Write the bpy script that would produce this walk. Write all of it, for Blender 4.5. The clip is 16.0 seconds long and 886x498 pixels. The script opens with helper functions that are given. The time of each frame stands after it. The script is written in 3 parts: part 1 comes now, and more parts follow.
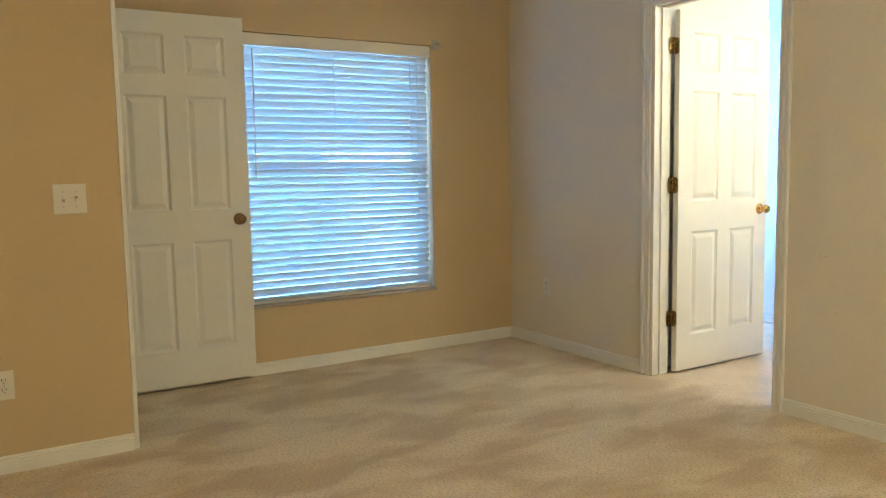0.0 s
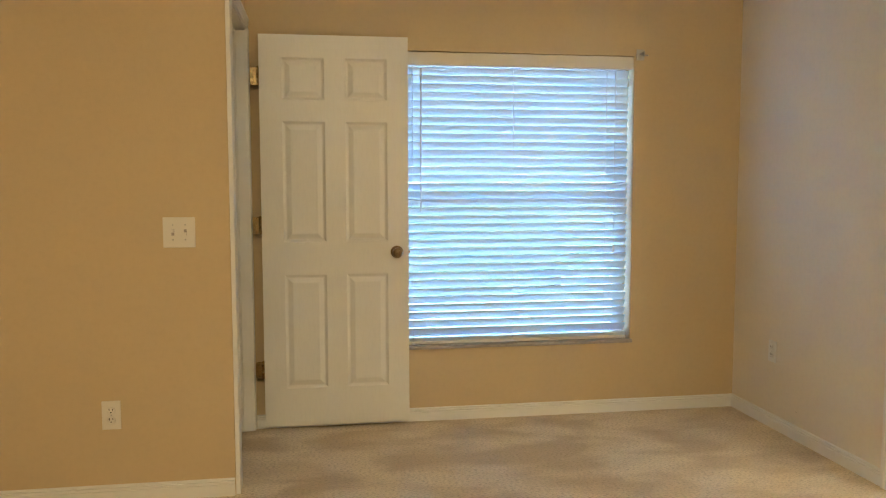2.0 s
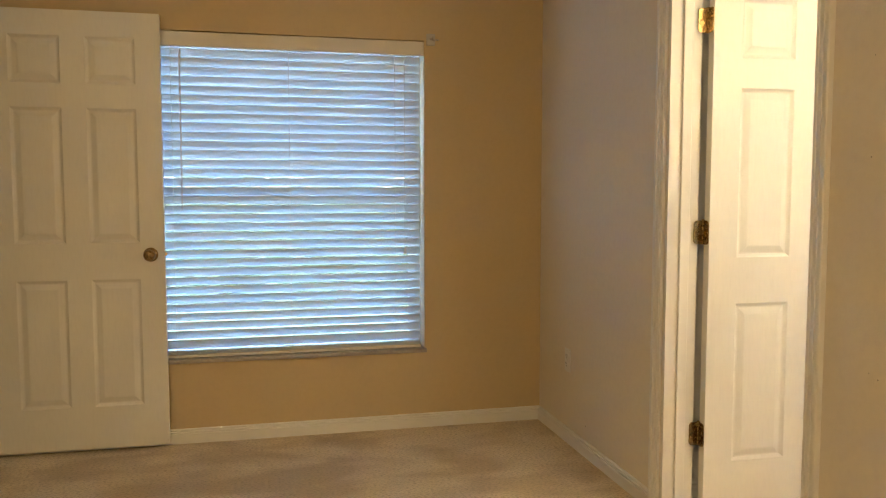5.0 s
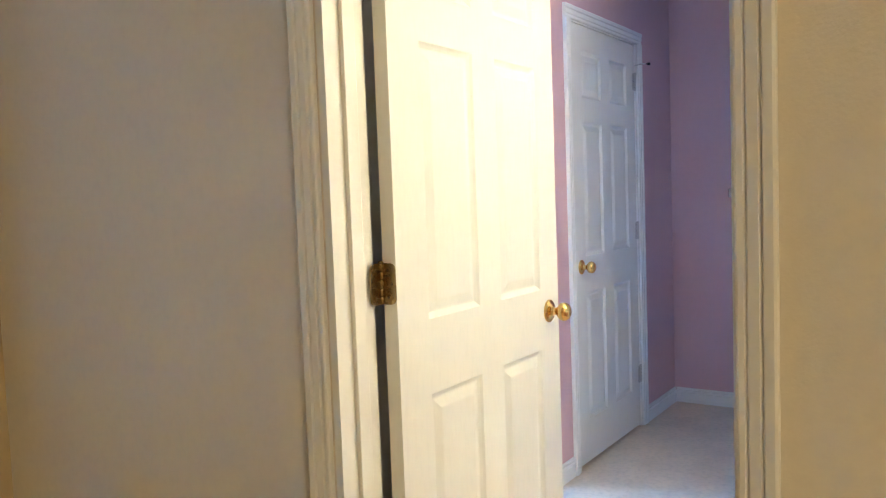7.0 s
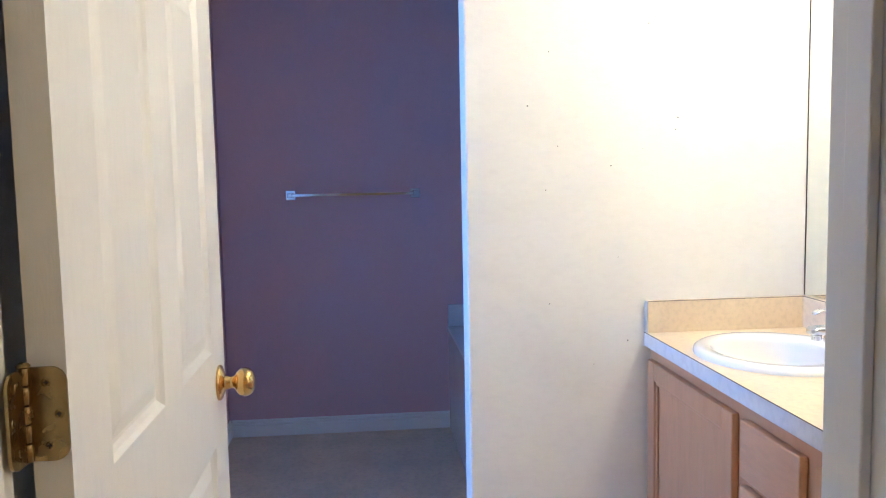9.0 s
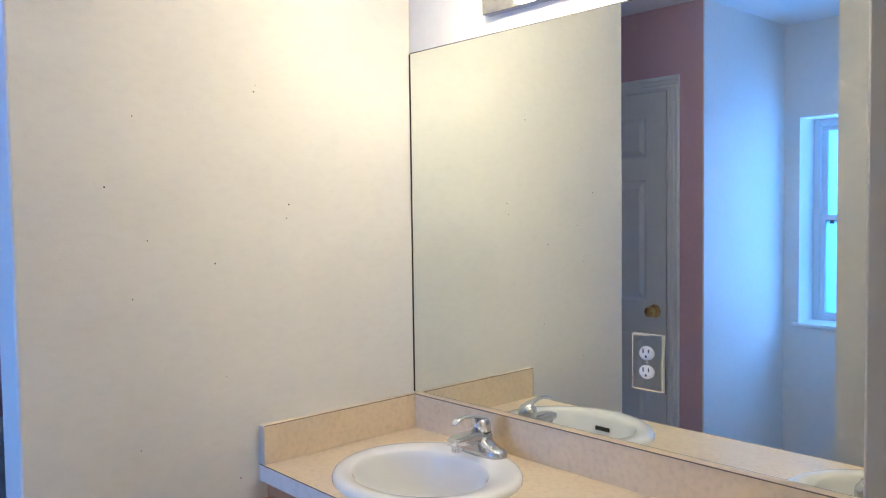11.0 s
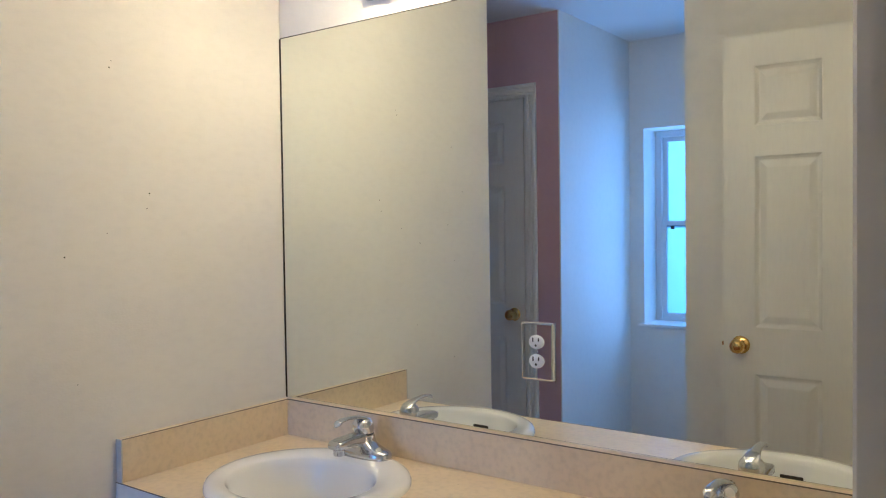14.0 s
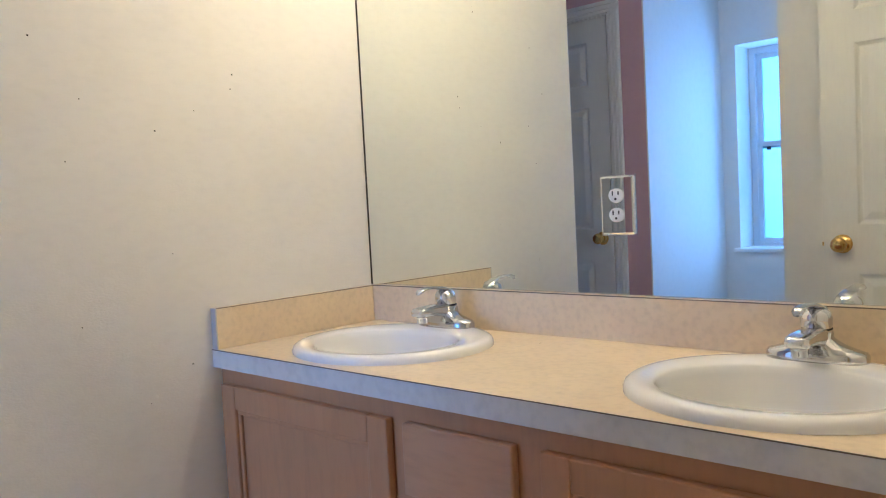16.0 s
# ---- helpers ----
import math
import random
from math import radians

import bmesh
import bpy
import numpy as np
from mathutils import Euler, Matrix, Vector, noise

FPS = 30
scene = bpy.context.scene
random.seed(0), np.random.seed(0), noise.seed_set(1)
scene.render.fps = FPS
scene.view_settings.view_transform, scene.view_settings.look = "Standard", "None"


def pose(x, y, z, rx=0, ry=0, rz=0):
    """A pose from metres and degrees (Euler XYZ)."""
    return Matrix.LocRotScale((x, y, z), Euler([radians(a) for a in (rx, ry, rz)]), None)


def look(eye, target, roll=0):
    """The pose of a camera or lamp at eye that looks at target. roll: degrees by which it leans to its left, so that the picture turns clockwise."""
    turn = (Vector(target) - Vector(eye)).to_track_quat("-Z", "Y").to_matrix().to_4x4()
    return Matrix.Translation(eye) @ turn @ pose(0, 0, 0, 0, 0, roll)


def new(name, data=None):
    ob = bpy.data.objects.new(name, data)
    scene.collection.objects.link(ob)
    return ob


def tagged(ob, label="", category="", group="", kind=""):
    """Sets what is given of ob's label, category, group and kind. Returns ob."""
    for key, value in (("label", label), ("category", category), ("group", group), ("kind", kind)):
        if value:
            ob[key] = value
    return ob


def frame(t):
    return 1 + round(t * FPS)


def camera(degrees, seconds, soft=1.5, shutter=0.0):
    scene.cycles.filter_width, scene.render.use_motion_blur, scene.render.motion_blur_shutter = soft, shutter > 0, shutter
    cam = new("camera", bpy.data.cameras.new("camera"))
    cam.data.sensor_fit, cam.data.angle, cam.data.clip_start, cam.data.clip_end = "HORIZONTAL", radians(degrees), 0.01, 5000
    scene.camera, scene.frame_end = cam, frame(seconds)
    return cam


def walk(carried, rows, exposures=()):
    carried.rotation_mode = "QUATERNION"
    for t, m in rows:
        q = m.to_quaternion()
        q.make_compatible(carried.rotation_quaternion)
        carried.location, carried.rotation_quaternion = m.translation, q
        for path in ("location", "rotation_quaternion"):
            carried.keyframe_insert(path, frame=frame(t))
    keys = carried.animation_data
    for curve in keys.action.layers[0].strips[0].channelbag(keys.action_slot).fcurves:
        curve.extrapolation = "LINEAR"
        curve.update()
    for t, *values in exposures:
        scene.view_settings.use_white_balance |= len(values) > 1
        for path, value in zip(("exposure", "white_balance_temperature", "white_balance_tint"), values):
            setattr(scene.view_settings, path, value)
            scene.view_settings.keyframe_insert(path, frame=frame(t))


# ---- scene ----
cam = camera(58.7, 16.0, soft=1.15)
SKY, BULB_POWER, LAMP_POWER = 0.15, 6.7, 8.6
SLAT_TILT, BATH_TURN = -57.0, 0.3
EXPOSURES = [(0, 4.85, 4900, 5), (1.5, 4.87, 4900, 5), (1.9, 5.04, 5250, 11), (2.2, 5.08, 5250, 11), (3.2, 5.1, 5300, 10), (5.5, 4.45, 6700, 20), (6.2, 4.4, 7500, 28), (7, 4.9, 5150, 9), (7.5, 4.9, 4900, 9), (8.5, 4.5, 4850, 16), (10, 3.92, 4650, 19), (12.5, 2.74, 5200, 18), (14.5, 3.1, 5150, 18), (16, 3.4, 5150, 18)]
PATH = [
    (0, (-3.309, -4.449, 1.189), (-2.264, -2.756, 0.988), -1.0),
    (0.5, (-3.184, -4.243, 1.222), (-2.286, -2.467, 1.024), -1.9),
    (1, (-2.954, -4.126, 1.233), (-2.237, -2.267, 1.058), -1.5),
    (1.5, (-2.649, -4.133, 1.26), (-2.15, -2.203, 1.089), -0.8),
    (2, (-2.35, -4.181, 1.284), (-2.043, -2.212, 1.121), -0.1),
    (2.5, (-1.99, -4.27, 1.304), (-1.837, -2.282, 1.149), 0.5),
    (3, (-1.667, -4.298, 1.294), (-1.606, -2.304, 1.151), 0.7),
    (5.5, (-1.429, -3.642, 1.228), (-0.701, -1.785, 1.07), -0.4),
    (6, (-1.36, -3.202, 1.247), (-0.295, -1.518, 1.075), -0.9),
    (6.5, (-1.277, -2.761, 1.25), (0.114, -1.332, 1.103), -1.9),
    (7, (-1.179, -2.4, 1.26), (0.471, -1.278, 1.126), -2.1),
    (7.5, (-1.067, -2.105, 1.274), (0.763, -1.311, 1.136), -1.8),
    (8, (-0.943, -1.869, 1.277), (1.003, -1.432, 1.121), -2.0),
    (8.5, (-0.765, -1.753, 1.280), (1.224, -1.627, 1.118), -1.6),
    (9, (-0.606, -1.663, 1.287), (1.378, -1.844, 1.109), -1.1),
    (9.5, (-0.459, -1.538, 1.291), (1.460, -2.067, 1.095), -1.4),
    (10, (-0.270, -1.527, 1.244), (1.522, -2.399, 1.073), -1.1),
    (10.2, (-0.22, -1.525, 1.28), (1.506, -2.521, 1.107), -1.4),
    (12.5, (0.04, -1.524, 1.483), (1.228, -3.133, 1.504), 0.4),
    (13, (0.04, -1.514, 1.459), (1.216, -3.132, 1.466), 0.1),
    (13.5, (0.042, -1.515, 1.428), (1.219, -3.131, 1.403), -0.2),
    (14, (0.043, -1.518, 1.366), (1.222, -3.132, 1.309), -0.8),
    (14.5, (0.043, -1.52, 1.3), (1.226, -3.13, 1.211), -1.4),
    (15, (0.039, -1.516, 1.217), (1.237, -3.114, 1.104), -2.0),
    (15.5, (0.032, -1.512, 1.142), (1.246, -3.097, 1.013), -2.6),
    (16, (0.019, -1.525, 1.129), (1.377, -2.988, 1.015), -3.0),
]
walk(cam, [(t, look(eye, target, roll)) for t, eye, target, roll in PATH], EXPOSURES)

# ---------- world, sun, large lights ----------
world = bpy.data.worlds.new("sky")
scene.world = world
world.use_nodes = True
wn = world.node_tree
sky = wn.nodes.new("ShaderNodeTexSky")
sky.sky_type = 'NISHITA'
sky.sun_disc = False
sky.sun_elevation = radians(48)
sky.sun_rotation = radians(200)
wn.links.new(sky.outputs[0], wn.nodes["Background"].inputs[0])
wn.nodes["Background"].inputs[1].default_value = SKY

sun_data = bpy.data.lights.new("sun", 'SUN')
sun_data.energy = 1.1
sun_data.angle = radians(0.5)
sun_data.color = (1.0, 0.95, 0.86)
sun = new("sun", sun_data)
sun.matrix_world = look((-3, -30, 30), (0, 0, 0))


# daylight from the sky in the opening of the bathroom window
sky_lamp = bpy.data.lights.new("window_daylight", 'AREA')
sky_lamp.shape = 'RECTANGLE'
sky_lamp.size, sky_lamp.size_y = 0.50, 1.05
sky_lamp.energy = 2.0
sky_lamp.color = (0.28, 0.53, 1.0)
new("window_daylight", sky_lamp).matrix_world = look((1.47, 0.19, 1.34), (1.47, -1.0, 1.30))


# ---------- materials ----------
def material(name, base, rough=0.6, metal=0.0, big=(0.0, 1.0), fine=(0.0, 60.0), bump=(0.0, 200.0), second=None, stretch=(1, 1, 1), coat=0.0, edge=(0.38, 0.66), swirl=0.0):
    """Procedural surface: base colour varied at a large and a fine scale, fine relief, roughness variation."""
    m = bpy.data.materials.new(name)
    m.use_nodes = True
    nt = m.node_tree
    b = nt.nodes["Principled BSDF"]
    b.inputs["Metallic"].default_value = metal
    b.inputs["Roughness"].default_value = rough
    b.inputs["Coat Weight"].default_value = coat
    tc = nt.nodes.new("ShaderNodeTexCoord")
    mp = nt.nodes.new("ShaderNodeMapping")
    mp.inputs["Scale"].default_value = stretch
    nt.links.new(tc.outputs["Object"], mp.inputs[0])
    second = second or tuple(c * 0.75 for c in base)

    def tex(scale, detail):
        n = nt.nodes.new("ShaderNodeTexNoise")
        n.inputs["Scale"].default_value = scale
        n.inputs["Detail"].default_value = detail
        nt.links.new(mp.outputs[0], n.inputs["Vector"])
        return n

    mix1 = nt.nodes.new("ShaderNodeMix")
    mix1.data_type = 'RGBA'
    mix1.inputs[6].default_value = (*base, 1)
    mix1.inputs[7].default_value = (*second, 1)
    r1 = nt.nodes.new("ShaderNodeMapRange")
    r1.inputs[1].default_value, r1.inputs[2].default_value = edge
    r1.inputs[3].default_value, r1.inputs[4].default_value = 0.0, big[0]
    patch = tex(big[1], 7 if swirl else 4)
    patch.inputs["Distortion"].default_value = swirl
    nt.links.new(patch.outputs[0], r1.inputs[0])
    nt.links.new(r1.outputs[0], mix1.inputs[0])
    mix2 = nt.nodes.new("ShaderNodeMix")
    mix2.data_type = 'RGBA'
    mix2.inputs[7].default_value = (*[c * 0.55 for c in second], 1)
    nt.links.new(mix1.outputs[2], mix2.inputs[6])
    r2 = nt.nodes.new("ShaderNodeMapRange")
    r2.inputs[1].default_value, r2.inputs[2].default_value = 0.45, 0.72
    r2.inputs[3].default_value, r2.inputs[4].default_value = 0.0, fine[0]
    nt.links.new(tex(fine[1], 3).outputs[0], r2.inputs[0])
    nt.links.new(r2.outputs[0], mix2.inputs[0])
    nt.links.new(mix2.outputs[2], b.inputs["Base Color"])
    r3 = nt.nodes.new("ShaderNodeMapRange")
    r3.inputs[3].default_value, r3.inputs[4].default_value = max(0.02, rough - 0.08), min(1, rough + 0.08)
    nt.links.new(tex(big[1] * 3, 3).outputs[0], r3.inputs[0])
    nt.links.new(r3.outputs[0], b.inputs["Roughness"])
    if bump[0]:
        bp = nt.nodes.new("ShaderNodeBump")
        bp.inputs["Strength"].default_value = bump[0]
        bp.inputs["Distance"].default_value = 0.003
        nt.links.new(tex(bump[1], 4).outputs[0], bp.inputs["Height"])
        nt.links.new(bp.outputs[0], b.inputs["Normal"])
    return m


def glow(name, colour, strength):
    m = bpy.data.materials.new(name)
    m.use_nodes = True
    b = m.node_tree.nodes["Principled BSDF"]
    b.inputs["Base Color"].default_value = (0.9, 0.9, 0.88, 1)
    b.inputs["Emission Color"].default_value = (*colour, 1)
    b.inputs["Emission Strength"].default_value = strength
    return m


def glass(name, rough, tint=(1, 1, 1)):
    m = bpy.data.materials.new(name)
    m.use_nodes = True
    b = m.node_tree.nodes["Principled BSDF"]
    b.inputs["Base Color"].default_value = (*tint, 1)
    b.inputs["Roughness"].default_value = rough
    b.inputs["Transmission Weight"].default_value = 1.0
    b.inputs["IOR"].default_value = 1.45
    return m


def slat_material():
    m = bpy.data.materials.new("daylight_blue_vinyl")
    m.use_nodes = True
    nt = m.node_tree
    b = nt.nodes["Principled BSDF"]
    # white vinyl; the blue of the daylight is put into both colours
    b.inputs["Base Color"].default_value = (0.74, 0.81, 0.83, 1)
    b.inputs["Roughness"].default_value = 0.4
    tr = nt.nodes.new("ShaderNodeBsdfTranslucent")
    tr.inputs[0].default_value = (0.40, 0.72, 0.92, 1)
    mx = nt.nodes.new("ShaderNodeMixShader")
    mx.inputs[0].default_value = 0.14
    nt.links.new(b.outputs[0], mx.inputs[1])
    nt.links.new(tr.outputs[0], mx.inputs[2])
    nt.links.new(mx.outputs[0], nt.nodes["Material Output"].inputs[0])
    return m


TAN = material("tan_wall_paint", (0.615, 0.487, 0.29), 0.75, big=(0.10, 1.3), fine=(0.05, 40), bump=(0.25, 160))
# tan paint made paler and greyer: window daylight is put into the colour
TAN_DAYLIT = material("daylit_tan_wall_paint", (0.79, 0.73, 0.63), 0.7, big=(0.10, 1.2), fine=(0.05, 40), bump=(0.25, 160))
CREAM = material("white_bath_paint", (0.85, 0.83, 0.78), 0.65, big=(0.13, 1.6), fine=(0.05, 30), bump=(0.2, 160))
SCUFF = material("scuffed_partition_paint", (0.85, 0.83, 0.78), 0.65, big=(0.20, 1.4), fine=(0.05, 30), bump=(0.2, 160), edge=(0.52, 0.70), swirl=0.5, stretch=(1, 1, 2.2))
MAUVE = material("mauve_wall_paint", (0.64, 0.42, 0.45), 0.65, big=(0.10, 1.5), fine=(0.05, 40), bump=(0.2, 160))
CEIL = material("ceiling_paint", (0.85, 0.84, 0.82), 0.85, big=(0.05, 1.5), bump=(0.6, 70))
TRIM = material("white_trim_paint", (0.82, 0.81, 0.78), 0.38, big=(0.03, 3), fine=(0.02, 25), bump=(0.08, 120))
DOORP = material("white_door_paint", (0.80, 0.79, 0.75), 0.36, big=(0.03, 2), fine=(0.05, 30), bump=(0.12, 140), stretch=(3, 3, 0.6))
CARPET = material("beige_carpet", (0.84, 0.73, 0.56), 0.95, big=(0.8, 2.7), fine=(0.6, 90), bump=(1.0, 190), second=(0.585, 0.46, 0.31), edge=(0.41, 0.61), swirl=0.4, stretch=(0.8, 1.5, 1.0))
VINYL = material("beige_vinyl_floor", (0.74, 0.61, 0.46), 0.38, big=(0.6, 6), fine=(0.25, 45), bump=(0.1, 60), second=(0.58, 0.48, 0.36))
LAMINATE = material("travertine_laminate", (0.82, 0.68, 0.47), 0.32, big=(0.35, 11), fine=(0.22, 70), bump=(0.03, 80), second=(0.72, 0.58, 0.40))
MAPLE = material("maple_veneer", (0.60, 0.30, 0.135), 0.42, big=(0.35, 4), fine=(0.14, 30), bump=(0.1, 60), second=(0.52, 0.25, 0.108), stretch=(3.0, 3.0, 0.5))
MAPLED = material("maple_drawer_veneer", (0.64, 0.345, 0.175), 0.42, big=(0.35, 4), fine=(0.14, 30), bump=(0.1, 60), second=(0.55, 0.285, 0.14), stretch=(0.6, 3.0, 3.0))
# near-black for holes and dark parts, and for shade painted on the toe kick
DARK = material("dark_shade_and_parts", (0.03, 0.028, 0.025), 0.8, big=(0.2, 3))
PORCELAIN = material("white_porcelain", (0.87, 0.87, 0.86), 0.09, big=(0.03, 4), coat=0.4)
ACRYLIC = material("white_acrylic", (0.74, 0.73, 0.74), 0.09, big=(0.05, 3))
CHROME = material("chrome", (0.82, 0.83, 0.85), 0.07, 1.0, big=(0.06, 8))
# same chrome with a darker base: reflections of dark surroundings put into the colour
DIM_CHROME = material("chrome_dark_reflections", (0.66, 0.67, 0.69), 0.06, 1.0, big=(0.1, 12))
# water-spotted chrome; its dark bluish reflection is also put into the base colour
SPOTTED = material("spotted_chrome_dark_reflection", (0.58, 0.59, 0.62), 0.09, 1.0, big=(0.15, 14), fine=(0.25, 90))
BRASS = material("polished_brass", (0.80, 0.52, 0.16), 0.16, 1.0, big=(0.2, 20))
ANTIQUE = material("aged_brass", (0.32, 0.21, 0.095), 0.28, 1.0, big=(0.5, 40))
HINGEB = material("worn_hinge_brass", (0.33, 0.24, 0.10), 0.26, 1.0, big=(0.35, 18), second=(0.25, 0.175, 0.075))
STEEL = material("brushed_nickel", (0.55, 0.54, 0.52), 0.3, 1.0, big=(0.2, 20))
SILVER = material("mirror_silver", (0.86, 0.90, 0.87), 0.0, 1.0)
SILVER.node_tree.nodes["Principled BSDF"].inputs["Roughness"].default_value = 0.0
for l in list(SILVER.node_tree.links):
    if l.to_socket.name == "Roughness":
        SILVER.node_tree.links.remove(l)
PLASTIC = material("almond_plastic", (0.76, 0.73, 0.66), 0.35, big=(0.05, 10))
WHITEP = material("white_plastic", (0.80, 0.80, 0.78), 0.3, big=(0.05, 10))
SILL = material("grey_marble_sill", (0.42, 0.38, 0.36), 0.35, big=(0.5, 12), fine=(0.3, 50))
SEAM = material("dark_laminate_seam", (0.16, 0.12, 0.09), 0.5, big=(0.3, 20))
SLAT = slat_material()
CORD = material("white_cord", (0.72, 0.73, 0.74), 0.8)
ALU = material("white_aluminium_frame", (0.72, 0.75, 0.78), 0.4, big=(0.05, 5))
PANE = glass("window_glass", 0.0)
FROST = glass("frosted_glass", 0.45, (0.085, 0.155, 0.185))
BULB = glow("lit_bulb_glass", (1.0, 0.74, 0.355), BULB_POWER)
DIFFUSER = glow("lit_lamp_diffuser", (1.0, 0.75, 0.37), LAMP_POWER)
GRASS = material("lawn", (0.085, 0.11, 0.06), 0.9, big=(0.6, 2), fine=(0.5, 40), bump=(1, 60))
LEAF = material("leaves", (0.07, 0.13, 0.035), 0.55, big=(0.6, 3))
BARK = material("bark", (0.12, 0.09, 0.06), 0.9, big=(0.6, 6), bump=(1, 40))
ROOF = material("shingle", (0.10, 0.09, 0.085), 0.9, big=(0.5, 5), bump=(1, 30))


# ---------- mesh helpers ----------
def box(bm, x0, x1, y0, y1, z0, z1, bevel=0.0):
    vs = [bm.verts.new((x, y, z)) for x in (x0, x1) for y in (y0, y1) for z in (z0, z1)]
    fs = []
    for q in ((0, 1, 3, 2), (4, 6, 7, 5), (0, 4, 5, 1), (2, 3, 7, 6), (0, 2, 6, 4), (1, 5, 7, 3)):
        fs.append(bm.faces.new([vs[i] for i in q]))
    if bevel:
        es = list({e for f in fs for e in f.edges})
        bmesh.ops.bevel(bm, geom=es, offset=bevel, segments=2, affect='EDGES', profile=0.5)


def boxes(*rows, bevel=0.0):
    bm = bmesh.new()
    for r in rows:
        box(bm, *r, bevel=bevel)
    return bm


def spin(profile, steps=24, m=None, sx=1.0, sy=1.0):
    """Solid of revolution round z from (radius, z) rows."""
    bm = bmesh.new()
    rings = []
    for r, z in profile:
        if r < 1e-6:
            rings.append([bm.verts.new((0, 0, z))])
        else:
            rings.append([bm.verts.new((r * sx * math.cos(a), r * sy * math.sin(a), z)) for a in (2 * math.pi * k / steps for k in range(steps))])
    for a, b in zip(rings, rings[1:]):
        for k in range(steps):
            j = (k + 1) % steps
            if len(a) == 1 and len(b) > 1:
                bm.faces.new((a[0], b[k], b[j]))
            elif len(b) == 1 and len(a) > 1:
                bm.faces.new((a[k], a[j], b[0]))
            elif len(a) > 1:
                bm.faces.new((a[k], a[j], b[j], b[k]))
    bmesh.ops.recalc_face_normals(bm, faces=bm.faces)
    if m is not None:
        bmesh.ops.transform(bm, matrix=m, verts=bm.verts)
    for f in bm.faces:
        f.smooth = True
    return bm


def tube(points, radius, steps=12, taper=None):
    """Round tube along a list of points."""
    bm = bmesh.new()
    rings = []
    n = len(points)
    for i, p in enumerate(points):
        p = Vector(p)
        d = (Vector(points[min(i + 1, n - 1)]) - Vector(points[max(i - 1, 0)])).normalized()
        side = d.orthogonal().normalized() if i == 0 else (rings_side - d * rings_side.dot(d)).normalized()
        rings_side = side
        up = d.cross(side)
        r = taper[i] if taper else radius
        rings.append([bm.verts.new(p + side * r * math.cos(a) + up * r * math.sin(a)) for a in (2 * math.pi * k / steps for k in range(steps))])
    for a, b in zip(rings, rings[1:]):
        for k in range(steps):
            bm.faces.new((a[k], a[(k + 1) % steps], b[(k + 1) % steps], b[k]))
    bm.faces.new(rings[0][::-1])
    bm.faces.new(rings[-1])
    bmesh.ops.recalc_face_normals(bm, faces=bm.faces)
    for f in bm.faces:
        f.smooth = len(f.verts) == 4
    return bm


def sweep(bm, profile, start, end, across, out):
    """Straight moulding: profile rows (across, out) carried from start to end."""
    a, o = Vector(across), Vector(out)
    r0 = [bm.verts.new(Vector(start) + a * u + o * v) for u, v in profile]
    r1 = [bm.verts.new(Vector(end) + a * u + o * v) for u, v in profile]
    n = len(profile)
    fs = [bm.faces.new((r0[i], r0[(i + 1) % n], r1[(i + 1) % n], r1[i])) for i in range(n)]
    fs += [bm.faces.new(r0[::-1]), bm.faces.new(r1)]
    bmesh.ops.recalc_face_normals(bm, faces=fs)


def part(name, bm, mat, parent=None, label="", at=None):
    me = bpy.data.meshes.new(name)
    bm.to_mesh(me)
    bm.free()
    me.materials.append(mat)
    ob = new(name, me)
    if parent is not None:
        ob.parent = parent
    if at is not None:
        ob.matrix_local = at
    if label:
        ob["label"] = label
    return ob


def structure(name, bm, mat, label, category="wall"):
    return tagged(part(name, bm, mat), label, category, kind="structure")


def empty(name, m, label, category, group="", kind=""):
    ob = new(name)
    ob.matrix_world = m
    return tagged(ob, label, category, group, kind)


# ---------- the shell ----------
H = 2.60          # bedroom ceiling
HB = 2.40         # bathroom ceiling
WX0, WX1, WZ0, WZ1 = -2.02, -0.632, 0.398, 1.985      # bedroom window opening
BX0, BX1, BZ0, BZ1 = 1.19, 1.75, 0.785, 1.90          # bathroom window opening
EX = -2.712        # face of the wall with the entry door
SY = -0.90        # face of the wall with the switches
MY = -2.937       # wall behind the mirror
PX = 3.38        # mauve wall
CY = -0.925        # wall with the closet door
WX = 1.592        # pale wall beside the vanity
T = 0.12
NB = -0.08        # inner face of the outer wall in the bathroom

structure("floor_bedroom", boxes((-6.0, 0.06, -6.6, 0.10, -0.15, 0.0)), CARPET, "beige plush carpet with worn mottled vacuum marks", "floor")
structure("floor_bathroom", boxes((0.06, PX + T, MY - T, 0.10, -0.15, -0.004)), VINYL, "beige mottled sheet vinyl bathroom floor", "floor")
structure("ceiling_bedroom", boxes((-6.0, T / 2, -6.6, 0.2, H, H + 0.15)), CEIL, "white textured bedroom ceiling", "ceiling")
structure("ceiling_bathroom", boxes((T / 2 + 0.003, PX + T, MY - T, 0.2, HB, HB + 0.15)), CEIL, "white textured bathroom ceiling", "ceiling")

structure("wall_north", boxes(
    (-6.0, WX0, 0, 0.2, 0, H), (WX1, 0.0, 0, 0.2, 0, H),
    (WX0, WX1, 0, 0.2, 0, WZ0), (WX0, WX1, 0, 0.2, WZ1, H)), TAN, "tan painted bedroom wall around the window")
structure("wall_north_bath", boxes(
    (T, BX0, NB, 0.2, 0, HB), (BX1, PX + T, NB, 0.2, 0, HB),
    (BX0, BX1, NB, 0.2, 0, BZ0), (BX0, BX1, NB, 0.2, BZ1, HB)), CREAM, "pale painted wall around the frosted window")
DY0, DY1, DZ = -2.124, -1.315, 2.075       # rough opening of the bathroom door
